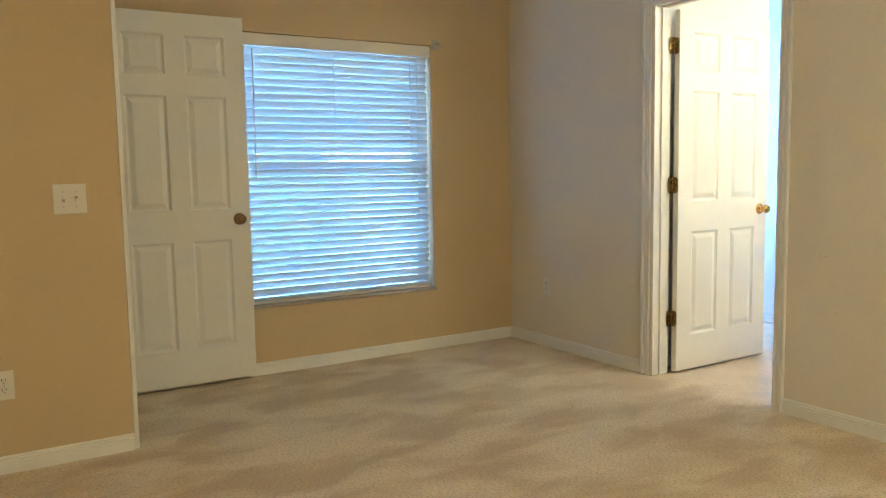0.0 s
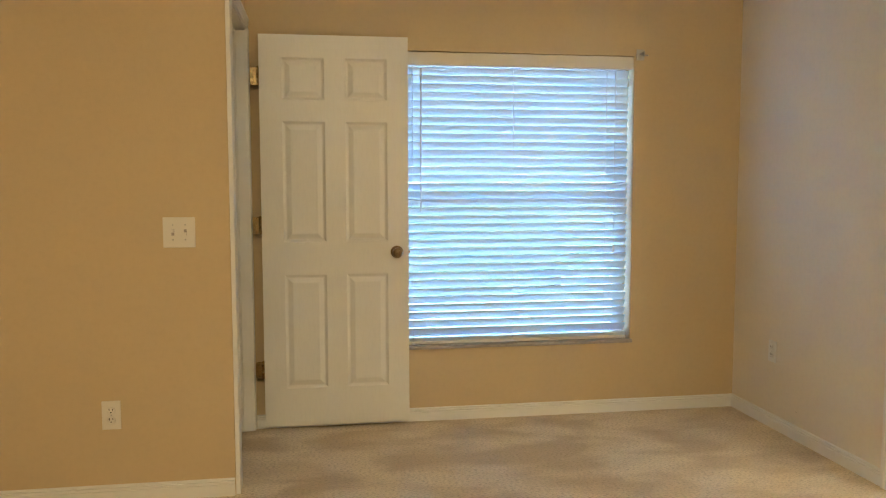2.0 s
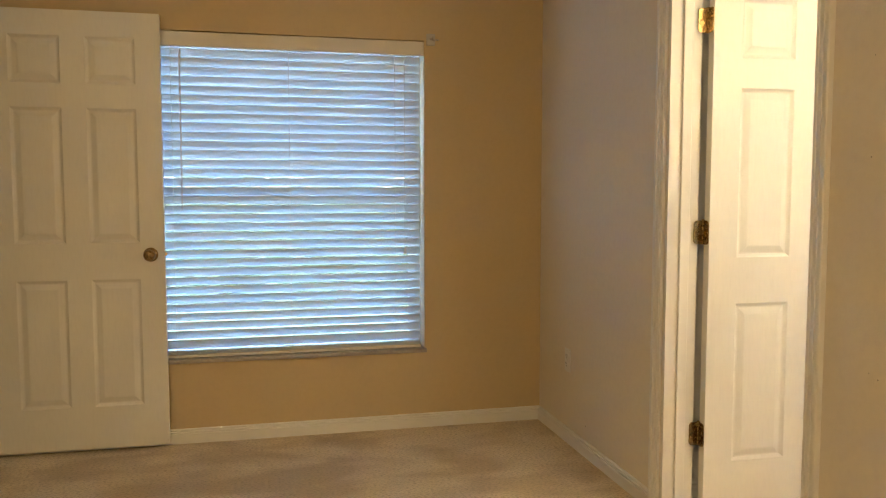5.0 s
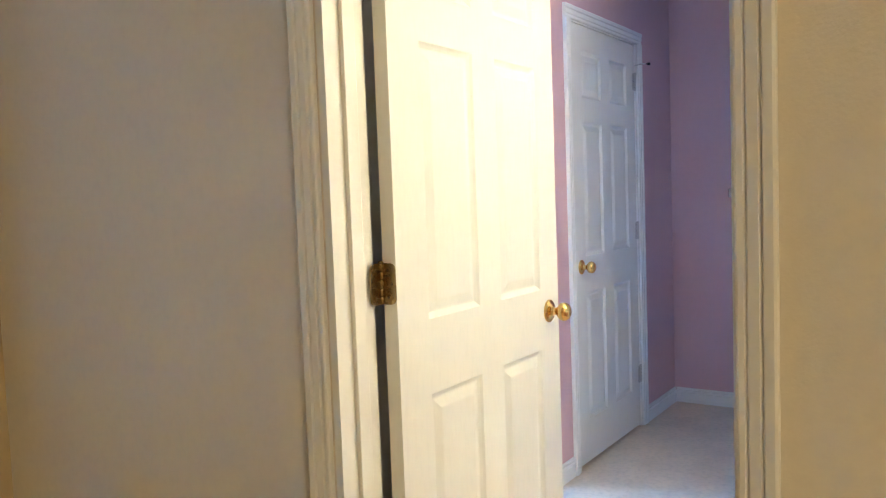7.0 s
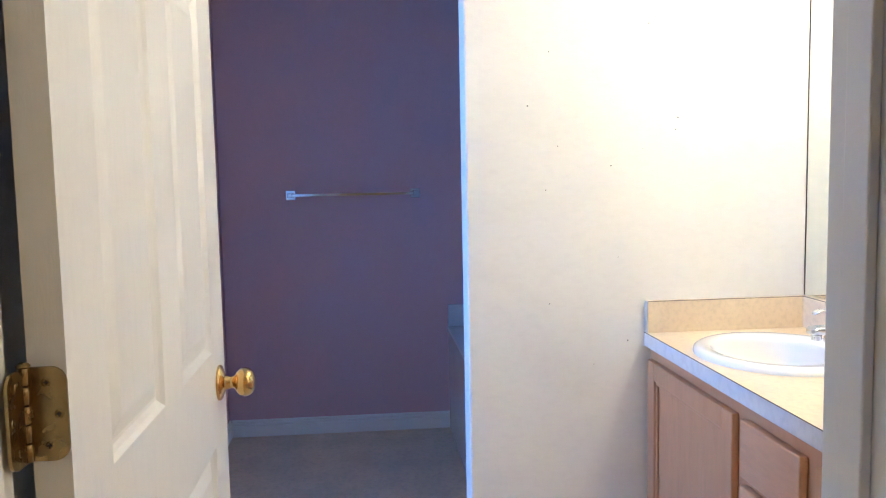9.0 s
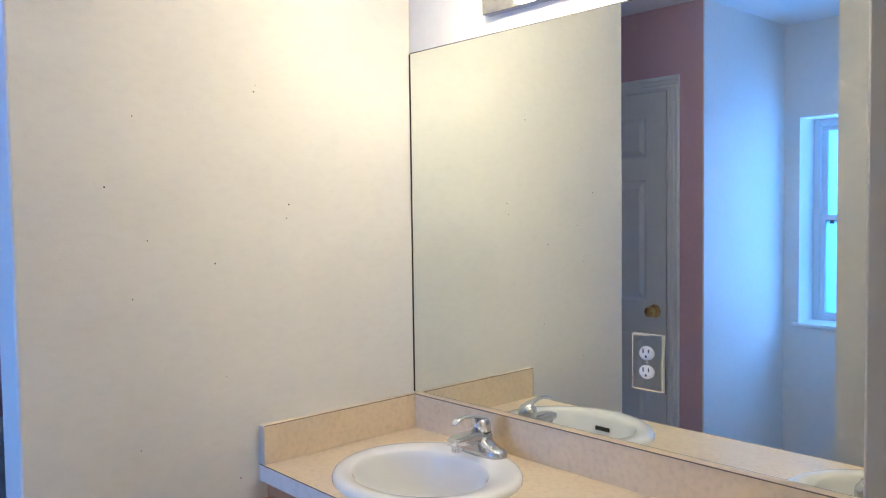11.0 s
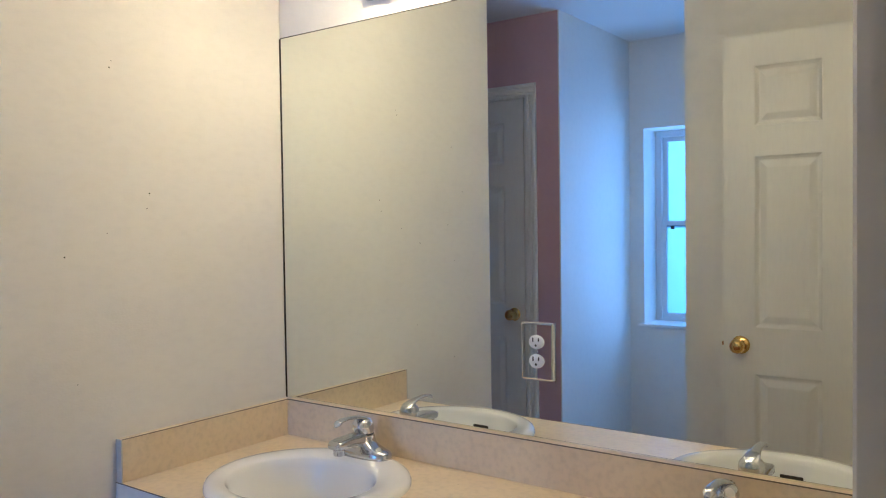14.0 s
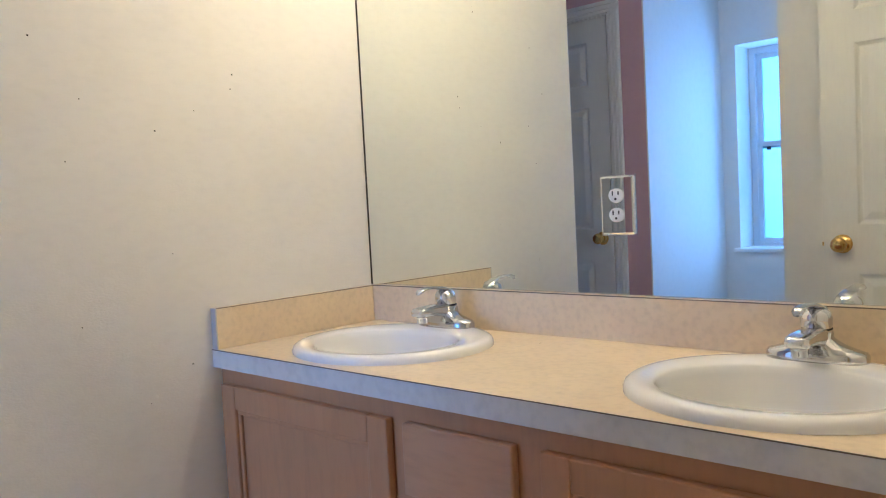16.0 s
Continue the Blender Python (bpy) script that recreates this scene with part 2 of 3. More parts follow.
structure("wall_east", boxes((0, T / 2, DY1, 0.2, 0, H), (0, T / 2, -6.6, DY0, 0, H), (0, T / 2, DY0, DY1, DZ, H)), TAN_DAYLIT, "tan bedroom wall coloured greyer for window daylight, beside the bathroom doorway")
structure("wall_bath_west", boxes((T / 2, T, DY1, NB, 0, HB), (T / 2, T, MY - T, DY0, 0, HB), (T / 2, T, DY0, DY1, DZ, HB)), CREAM, "pale bathroom side of the doorway wall")
EY0, EY1 = -0.765, -0.030                    # rough opening of the entry door
ET = 0.085
structure("wall_entry", boxes((EX - ET, EX, SY, EY0, 0, H), (EX - ET, EX, EY1, 0, 0, H), (EX - ET, EX, EY0, EY1, DZ, H)), TAN, "tan wall holding the entry doorway")
structure("wall_switch", boxes((-6.0, EX - ET, SY, SY + T, 0, H)), TAN, "golden tan wall with switches and outlet")
structure("wall_west", boxes((-6.12, -6.0, -6.6, 0.2, 0, H)), TAN, "tan painted bedroom wall")
structure("wall_south", boxes((-6.0, 0, -6.72, -6.6, 0, H)), TAN, "tan painted bedroom wall")
structure("wall_hall_end", boxes((-4.3, -4.2, SY + T, 0, 0, H)), TAN, "tan wall at the end of the hall")
structure("wall_mirror", boxes((T, PX + T, MY - T, MY, 0, HB)), CREAM, "pale wall behind the vanity mirror")
structure("wall_mauve", boxes((PX, PX + T, MY, NB, 0, HB)), MAUVE, "mauve purple painted bathroom wall")
CH = 2.02
structure("wall_closet", boxes((1.840, 2.012, CY, CY + 0.1, 0, HB), (2.832, PX, CY, CY + 0.1, 0, HB), (2.012, 2.832, CY, CY + 0.1, CH, HB)), MAUVE, "mauve purple wall around the closet door")
structure("wall_alcove_east", boxes((1.833, 1.93, CY + 0.1, NB, 0, HB), (1.833, 1.840, CY, CY + 0.1, 0, HB)), CREAM, "pale side wall of the window alcove")
structure("wall_alcove_west", boxes((T, 1.12, -1.22, -1.12, 0, HB), (1.02, 1.12, -1.12, NB, 0, HB)), CREAM, "pale wall behind the open bathroom door")
structure("wall_vanity_side", boxes((WX, WX + 0.12, MY, -1.932, 0, HB), bevel=0.006), SCUFF, "pale scuffed partition between vanity and tub")
structure("roof", boxes((-6.4, PX + 0.6, -7.0, 0.30, H + 0.17, H + 0.3)), ROOF, "dark shingled roof slab", "roof")

# ---------- mouldings ----------
CAS = [(0, 0), (0, 0.010), (0.004, 0.013), (0.012, 0.013), (0.015, 0.009), (0.019, 0.014), (0.034, 0.016), (0.037, 0.011), (0.041, 0.017), (0.054, 0.018), (0.058, 0.015), (0.058, 0)]
BASE = [(0, 0), (0, 0.013), (0.055, 0.013), (0.058, 0.009), (0.062, 0.012), (0.070, 0.012), (0.073, 0.006), (0.079, 0.009), (0.086, 0.005), (0.086, 0)]


def baseboard(name, start, end, out, label="white painted moulded baseboard along the wall", z=0.0, tall=1.0):
    bm = bmesh.new()
    sweep(bm, [(u * tall, v) for u, v in BASE], (*start, z), (*end, z), (0, 0, 1), out)
    structure(name, bm, TRIM, label, "baseboard")


baseboard("baseboard_1", (EX + 0.019, 0), (0, 0), (0, -1, 0), tall=0.84)
baseboard("baseboard_2", (0, -0.013), (0, -1.25), (-1, 0, 0), tall=0.84)
baseboard("baseboard_3", (0, -2.163), (0, -6.6), (-1, 0, 0), tall=0.84)
baseboard("baseboard_4", (-6.0, SY), (EX - 0.002, SY), (0, -1, 0), tall=0.84)
baseboard("baseboard_5", (-4.2, 0), (EX - ET, 0), (0, -1, 0), tall=0.84)
baseboard("baseboard_6", (PX, CY - 0.013), (PX, -2.045), (-1, 0, 0))
baseboard("baseboard_7", (2.885, CY), (PX, CY), (0, -1, 0))
baseboard("baseboard_8", (1.833, CY), (1.833, NB), (-1, 0, 0))
baseboard("baseboard_9", (1.133, NB), (1.820, NB), (0, -1, 0))
baseboard("baseboard_10", (T, -1.22), (1.12, -1.22), (0, -1, 0))
baseboard("baseboard_11", (1.12, -1.22), (1.12, NB), (1, 0, 0))
baseboard("baseboard_12", (WX, -2.44), (WX, -1.932), (-1, 0, 0))
baseboard("baseboard_13", (WX - 0.012, -1.932), (WX + 0.12, -1.932), (0, 1, 0))
baseboard("baseboard_14", (1.821, CY), (1.955, CY), (0, -1, 0))


def casing(name, axis, face, out, a0, a1, top, label, z0=0.0):
    """Casing round an opening a0..a1 on the wall axis = face; out is the sign of its front."""
    n = empty(name, Matrix(), label, "door casing", kind="structure")

    def p(a, z):
        return (face, a, z) if axis == "x" else (a, face, z)
    o = (out, 0, 0) if axis == "x" else (0, out, 0)
    for a, s in ((a0, -1), (a1, 1)):
        bm = bmesh.new()
        d = (0, s, 0) if axis == "x" else (s, 0, 0)
        sweep(bm, CAS, p(a, z0), p(a, top), d, o)
        part("side_casing", bm, TRIM, n)
    bm = bmesh.new()
    sweep(bm, CAS, p(a0 - 0.058, top), p(a1 + 0.058, top), (0, 0, 1), o)
    part("head_casing", bm, TRIM, n)
    return n


def jamb(name, axis, c0, c1, a0, a1, top, stop, label):
    """Jamb lining of a doorway: boards at a0 and a1 and a head, with a stop strip."""
    n = empty(name, Matrix(), label, "door frame", kind="structure")

    def b(u0, u1, v0, v1, z0, z1):
        return (u0, u1, v0, v1, z0, z1) if axis == "x" else (v0, v1, u0, u1, z0, z1)
    part("jamb", boxes(b(c0, c1, a0, a0 + 0.018, 0, top)), TRIM, n)
    part("jamb", boxes(b(c0, c1, a1 - 0.018, a1, 0, top)), TRIM, n)
    part("head_jamb", boxes(b(c0, c1, a0 + 0.018, a1 - 0.018, top - 0.018, top)), TRIM, n)
    s0, s1 = stop
    part("stop", boxes(b(s0, s1, a0 + 0.018, a0 + 0.029, 0, top - 0.018), bevel=0.002), TRIM, n)
    part("stop", boxes(b(s0, s1, a1 - 0.029, a1 - 0.018, 0, top - 0.018), bevel=0.002), TRIM, n)
    part("stop", boxes(b(s0, s1, a0 + 0.029, a1 - 0.029, top - 0.029, top - 0.018), bevel=0.002), TRIM, n)
    return n


bj = jamb("door_frame_1", "x", -0.002, T + 0.002, DY0, DY1, DZ, (0.045, 0.082), "white painted frame of the bathroom doorway")
part("strike_plate", boxes((0.094, 0.1215, DY0 + 0.0185, DY0 + 0.0205, 0.89, 0.95), bevel=0.0008), BRASS, bj, "brass strike plate")
casing("door_casing_1", "x", -0.001, -1, DY0 + 0.012, DY1 - 0.012 + 0.018, DZ - 0.006, "white moulded casing of the bathroom doorway")
casing("door_casing_2", "x", T + 0.001, 1, DY0 + 0.012, DY1 - 0.006, DZ - 0.006, "white moulded casing inside the bathroom")
jamb("door_frame_2", "x", EX - ET - 0.002, EX + 0.002, EY0, EY1, DZ, (EX - 0.075, EX - 0.045), "white painted frame of the entry doorway")
casing("door_casing_3", "x", EX + 0.001, 1, EY0 + 0.010, EY1 - 0.008, DZ - 0.006, "white moulded casing of the entry doorway")
structure("trim_corner", boxes((EX + 0.001, EX + 0.019, SY - 0.003, EY0 - 0.049, 0, DZ + 0.052), bevel=0.003), TRIM, "white corner board beside the entry doorway", "trim")
jamb("door_frame_3", "y", CY - 0.002, CY + 0.102, 2.012, 2.832, CH, (CY + 0.045, CY + 0.075), "white painted frame of the closet door")
casing("door_casing_4", "y", CY - 0.001, -1, 2.018, 2.825, CH - 0.012, "white moulded casing of the closet door")


# ---------- doors ----------
def rings(bm, x0, x1, z0, z1, y, s):
    """Moulded panel in the face y; s points out of the leaf."""
    prev = None
    for inset, depth in ((0, 0), (0.006, 0.005), (0.013, 0.009), (0.018, 0.009), (0.040, 0.002), (0.044, 0.0015)):
        q = [bm.verts.new((x, y - s * depth, z)) for x, z in ((x0 + inset, z0 + inset), (x1 - inset, z0 + inset), (x1 - inset, z1 - inset), (x0 + inset, z1 - inset))]
        if prev:
            for i in range(4):
                bm.faces.new((prev[i], prev[(i + 1) % 4], q[(i + 1) % 4], q[i]))
        prev = q
    bm.faces.new(prev)


def knob(parent, x, y, z, s, mat):
    """Round door knob with rosette on the face y, pointing to s."""
    m = Matrix.Translation((x, y, z)) @ Euler((radians(90 if s < 0 else -90), 0, 0)).to_matrix().to_4x4()
    k = part("knob", spin([(0.0, 0.066), (0.012, 0.0655), (0.020, 0.062), (0.0255, 0.055), (0.027, 0.047), (0.025, 0.039), (0.019, 0.033), (0.012, 0.029), (0.0105, 0.022), (0.013, 0.014), (0.015, 0.011)], 28, m), mat, parent, "round brass knob")
    part("rosette", spin([(0.0, 0.0125), (0.016, 0.012), (0.022, 0.009), (0.030, 0.006), (0.033, 0.003), (0.033, 0.0)], 28, m), mat, k)


def hinge(parent, x, y, z, mat, leaf_dir, side):
    """Butt hinge with round-cornered plates: knuckle at x, y; plates run along leaf_dir and side."""
    bm = bmesh.new()
    for k in range(5):
        lo = z - 0.045 + 0.018 * k
        seg = tube([(x, y, lo + 0.0005), (x, y, lo + 0.0015), (x, y, lo + 0.0165), (x, y, lo + 0.0175)], 0.006, 12, [0.0052, 0.0062, 0.0062, 0.0052])
        me = bpy.data.meshes.new("knuckle")
        seg.to_mesh(me)
        seg.free()
        bm.from_mesh(me)
        bpy.data.meshes.remove(me)
    h = part("hinge", bm, mat, parent, "worn brass butt hinge")
    part("pin_head", spin([(0, 0.004), (0.004, 0.0035), (0.0066, 0.001), (0.0066, 0)], 12, Matrix.Translation((x, y, z + 0.045))), mat, h)
    w, tall, r = 0.038, 0.0445, 0.014
    rim = [(0.0, -tall)] + [(w - r + r * math.sin(q), -tall + r - r * math.cos(q)) for q in (math.pi / 2 * k / 6 for k in range(7))]
    rim += [(u, -v) for u, v in reversed(rim)]
    for d in (leaf_dir, side):
        n, along = Vector((-d[1], d[0], 0)), Vector((d[0], d[1], 0))
        bm = bmesh.new()
        rows = [[bm.verts.new(Vector((x, y, z + v)) + along * u + n * o) for u, v in rim] for o in (-0.0015, 0.0015)]
        bm.faces.new(rows[0])
        bm.faces.new(rows[1][::-1])
        for k in range(len(rim)):
            j = (k + 1) % len(rim)
            bm.faces.new((rows[0][k], rows[0][j], rows[1][j], rows[1][k]))
        bmesh.ops.recalc_face_normals(bm, faces=bm.faces)
        part("plate", bm, mat, h)
        for dz, k in ((-0.030, 0.020), (0.0, 0.030), (0.030, 0.020)):
            c = Vector((x + d[0] * k, y + d[1] * k, z + dz))
            for q in (1, -1):
                m = Matrix.Translation(c + n * 0.0015 * q) @ (n * q).to_track_quat("Z", "Y").to_matrix().to_4x4()
                sc = part("screw", spin([(0.0016, 0.0004), (0.0030, 0.0010), (0.0040, 0.0004), (0.0042, 0)], 12, m), mat, h)
                if d is leaf_dir:
                    cross = boxes((-0.0026, 0.0026, -0.0005, 0.0005, 0.0003, 0.0012), (-0.0005, 0.0005, -0.0026, 0.0026, 0.0003, 0.0013))
                    bmesh.ops.transform(cross, matrix=m, verts=cross.verts)
                    part("screw_slot", cross, DARK, h)
    return h


def six_panel_door(name, m, label, w=0.762, h=2.03, t=0.035, knob_mat=None):
    """Leaf: hinge edge at x = 0, faces y = 0 and y = t."""
    d = empty(name, m, label, "door", kind="structure")
    xs = [w / 0.762 * v for v in (0, 0.112, 0.330, 0.434, 0.652, 0.762)]
    zs = [h / 2.03 * v for v in (0, 0.200, 0.800, 0.972, 1.592, 1.702, 1.915, 2.03)]
    bm = bmesh.new()
    panels = []
    for i in range(5):
        for j in range(7):
            if i in (1, 3) and j in (1, 3, 5):
                panels.append((xs[i], xs[i + 1], zs[j], zs[j + 1]))
                continue
            for y in (0, t):
                bm.faces.new([bm.verts.new((x, y, z)) for x, z in ((xs[i], zs[j]), (xs[i + 1], zs[j]), (xs[i + 1], zs[j + 1]), (xs[i], zs[j + 1]))])
    for q in (((0, 0, 0), (0, t, 0), (0, t, h), (0, 0, h)), ((w, 0, 0), (w, t, 0), (w, t, h), (w, 0, h)), ((0, 0, 0), (w, 0, 0), (w, t, 0), (0, t, 0)), ((0, 0, h), (w, 0, h), (w, t, h), (0, t, h))):
        bm.faces.new([bm.verts.new(v) for v in q])
    bmesh.ops.remove_doubles(bm, verts=bm.verts, dist=1e-5)
    bmesh.ops.recalc_face_normals(bm, faces=bm.faces)
    leaf = part("leaf", bm, DOORP, d)
    for p in panels:
        bm = bmesh.new()
        rings(bm, *p, 0, -1)
        rings(bm, *p, t, 1)
        part("panel", bm, DOORP, leaf)
    kz = 0.905
    km = knob_mat or BRASS
    knob(d, w - 0.062, 0, kz, -1, km)
    knob(d, w - 0.062, t, kz, 1, km)
    part("latch_plate", boxes((w - 0.0005, w + 0.001, t / 2 - 0.012, t / 2 + 0.012, kz - 0.028, kz + 0.028), bevel=0.0004), BRASS, d)
    part("latch", boxes((w, w + 0.009, t / 2 - 0.006, t / 2 + 0.006, kz - 0.007, kz + 0.007), bevel=0.001), BRASS, d)
    return d


# bathroom door, open into the bathroom; its leaf runs along +x from the hinge
bd = six_panel_door("door_1", pose(0.143, -1.378, 0.012, 0, 0, BATH_TURN), "white six-panel bathroom door standing open, brass knob", w=0.783)
for z in (0.305, 1.065, 1.835):
    hinge(bd, -0.004, 0.037, z, HINGEB, (0, -1), (-1, 0.0))
# entry door, open flat in front of the window wall
ed = six_panel_door("door_2", pose(-2.645, -0.075, 0.028, 0, 0, -0.5), "white six-panel entry door standing open before the window", w=0.752, h=2.01, knob_mat=ANTIQUE)
part("keyhole", spin([(0, 0.0014), (0.009, 0.001), (0.0095, 0)], 16, Matrix.Translation((0.752 - 0.062, -0.0655, 0.905)) @ Euler((radians(90), 0, 0)).to_matrix().to_4x4()), ANTIQUE, ed)
for z in (0.30, 1.05, 1.80):
    hinge(ed, -0.005, -0.002, z, HINGEB, (0, 1), (-1, 0))
# closet door, shut; hinges at its east edge
cd = six_panel_door("door_3", pose(2.807, CY + 0.037, 0.012, 0, 0, 180), "white six-panel closet door, shut, in a mauve wall", w=0.770, h=CH - 0.033)
for z in (0.27, 1.03, 1.80):
    hinge(cd, -0.004, 0.038, z, STEEL, (1, 0), (-1, 0))
hp = part("hinge_pin_stop", tube([(-0.004, 0.04, 1.885), (-0.004, 0.07, 1.889), (-0.03, 0.10, 1.889)], 0.004, 8), CHROME, cd, "chrome hinge-pin door stop")
part("rubber_tip", tube([(-0.03, 0.10, 1.889), (-0.038, 0.108, 1.889)], 0.007, 10), DARK, hp)


# ---------- bedroom window and blind ----------
def sash_window(name, x0, x1, z0, z1, y, glass_mat, label, lock=True):
    n = empty(name, Matrix(), label, "window", kind="structure")
    f = 0.035
    for q in ((x0, x0 + f, y, y + 0.06, z0, z1), (x1 - f, x1, y, y + 0.06, z0, z1), (x0 + f, x1 - f, y, y + 0.06, z0, z0 + f), (x0 + f, x1 - f, y, y + 0.06, z1 - f, z1)):
        part("window_frame", boxes(q, bevel=0.003), ALU, n)
    zm = (z0 + z1) / 2 + 0.02
    for za, zb, yy, nm in ((z0 + f, zm + 0.018, y + 0.005, "lower_sash"), (zm - 0.018, z1 - f, y + 0.030, "upper_sash")):
        s = 0.026
        xa, xb = x0 + f, x1 - f
        sash = part(nm, boxes((xa, xa + s, yy, yy + 0.022, za, zb), (xb - s, xb, yy, yy + 0.022, za, zb), (xa + s, xb - s, yy, yy + 0.022, za, za + s), (xa + s, xb - s, yy, yy + 0.022, zb - s, zb)), ALU, n)
        g = part("pane", boxes((xa + s - 0.004, xb - s + 0.004, yy + 0.009, yy + 0.013, za + s - 0.004, zb - s + 0.004)), glass_mat, sash)
        g.visible_shadow = False
    if lock:
        part("sash_lock", boxes((0.5 * (x0 + x1) - 0.03, 0.5 * (x0 + x1) + 0.03, y - 0.008, y + 0.005, zm - 0.004, zm + 0.014), bevel=0.003), DARK, n)
        part("sash_latch", boxes((x1 - f - 0.075, x1 - f - 0.055, y - 0.006, y + 0.005, zm - 0.03, zm - 0.012), bevel=0.002), DARK, n)
    return n


sash_window("window_1", WX0, WX1, WZ0, WZ1, 0.12, PANE, "white single-hung bedroom window behind a blind")
sash_window("window_2", BX0, BX1, BZ0, BZ1, 0.10, FROST, "white single-hung bathroom window with frosted panes")
structure("window_sill_1", boxes((WX0 - 0.03, WX1 + 0.008, -0.022, 0.12, WZ0 - 0.002, WZ0 + 0.018), bevel=0.004), SILL, "grey marble window sill", "sill")
structure("window_sill_2", boxes((BX0 - 0.03, BX1 + 0.03, NB - 0.022, 0.10, BZ0 - 0.002, BZ0 + 0.018), bevel=0.004), TRIM, "white bathroom window sill", "sill")

blind = empty("window_blind", Matrix(), "white horizontal faux-wood blind, lowered, slats tilted nearly shut", "blind")
bx0, bx1, by = WX0 + 0.012, WX1 - 0.010, 0.045
part("valance", boxes((WX0 + 0.003, WX1 - 0.003, 0.002, 0.012, WZ1 - 0.075, WZ1 - 0.004), bevel=0.003), PLASTIC, blind)
part("headrail", boxes((bx0, bx1, by - 0.025, by + 0.025, WZ1 - 0.055, WZ1 - 0.006)), ALU, blind)
slat_bm = bmesh.new()
SW = 0.050
prof = [(-SW / 2, 0.0016), (-SW / 4, 0.0018), (0, 0.0020), (SW / 4, 0.0018), (SW / 2, 0.0016), (SW / 2, -0.0016), (SW / 4, -0.0018), (0, -0.0020), (-SW / 4, -0.0018), (-SW / 2, -0.0016)]
sweep(slat_bm, prof, (bx0, 0, 0), (bx1 - 0.008, 0, 0), (0, 1, 0), (0, 0, 1))
slat_me = bpy.data.meshes.new("slat")
slat_bm.to_mesh(slat_me)
slat_bm.free()
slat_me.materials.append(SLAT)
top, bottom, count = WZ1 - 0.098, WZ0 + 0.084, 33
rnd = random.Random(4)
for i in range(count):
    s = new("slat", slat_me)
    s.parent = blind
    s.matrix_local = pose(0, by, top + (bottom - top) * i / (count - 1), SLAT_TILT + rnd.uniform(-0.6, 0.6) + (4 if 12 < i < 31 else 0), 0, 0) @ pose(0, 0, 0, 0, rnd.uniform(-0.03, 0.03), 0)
for k in range(3):
    part("stacked_slat", boxes((bx0, bx1 - 0.008, by - 0.025, by + 0.025, WZ0 + 0.036 + 0.007 * k, WZ0 + 0.040 + 0.007 * k)), SLAT, blind)
part("bottom_rail", boxes((bx0, bx1 - 0.008, by - 0.026, by + 0.026, WZ0 + 0.019, WZ0 + 0.034), bevel=0.003), PLASTIC, blind)
for x in (bx0 + 0.15, bx0 + 0.70, bx1 - 0.14):
    for y in (by - 0.028, by + 0.028):
        part("ladder_cord", tube([(x, y, WZ0 + 0.03), (x, y, WZ1 - 0.05)], 0.0011, 6), CORD, blind)
    part("cord_plug", boxes((x - 0.007, x + 0.007, by - 0.031, by - 0.026, WZ0 + 0.020, WZ0 + 0.032), bevel=0.001), WHITEP, blind)
part("tilt_wand", tube([(-1.815, by - 0.045, WZ1 - 0.09), (-1.817, by - 0.040, 1.14)], 0.0042, 8), CORD, blind)
part("pull_cord", tube([(-0.735, by - 0.034, WZ1 - 0.06), (-0.733, by - 0.034, 0.95)], 0.0013, 6), CORD, blind)
part("cord_tassel", spin([(0.0, 0.045), (0.004, 0.043), (0.009, 0.0), (0.0, 0.0)], 12, Matrix.Translation((-0.733, by - 0.034, 0.905))), PLASTIC, blind)

rod = empty("curtain_rod_bracket", Matrix(), "small silver curtain rod bracket mounted on tan wall", "bracket")
part("wall_plate", boxes((-0.622, -0.578, -0.008, 0, 1.962, 2.020), bevel=0.002), STEEL, rod)
part("hook", tube([(-0.598, -0.004, 1.995), (-0.598, -0.030, 1.995), (-0.598, -0.046, 1.988), (-0.598, -0.050, 2.002)], 0.006, 10), STEEL, rod)
part("set_screw", tube([(-0.598, -0.030, 1.985), (-0.565, -0.034, 1.985)], 0.004, 8), STEEL, rod)

# ---------- switches and outlets ----------
def wall_plate(name, m, w, h, label, category, mat=None):
    n = empty(name, m, label, category)
    bm = boxes((-w / 2, w / 2, -0.006, 0, -h / 2, h / 2), bevel=0.0025)
    part("cover_plate", bm, mat or PLASTIC, n)
    return n


def receptacle(n, z, mat, y=-0.006):
    r = part("receptacle", spin([(0, 0.004), (0.0155, 0.0035), (0.017, 0.002), (0.017, 0)], 20, Matrix.Translation((0, y, z)) @ Euler((radians(90), 0, 0)).to_matrix().to_4x4(), sy=0.85), mat, n)
    for dx, hh in ((-0.0065, 0.0045), (0.0065, 0.0037)):
        part("slot", boxes((dx - 0.0012, dx + 0.0012, y - 0.0046, y - 0.003, z + 0.002 - hh + 0.003, z + 0.002 + hh + 0.003)), DARK, r)
    part("ground_hole", spin([(0, 0.0016), (0.0025, 0.0014), (0.0025, 0)], 10, Matrix.Translation((0, y - 0.003, z - 0.0065)) @ Euler((radians(90), 0, 0)).to_matrix().to_4x4()), DARK, r)


def screw(n, x, z, y=-0.006):
    part("screw", spin([(0, 0.0012), (0.003, 0.0008), (0.0033, 0)], 10, Matrix.Translation((x, y, z)) @ Euler((radians(90), 0, 0)).to_matrix().to_4x4()), STEEL, n)


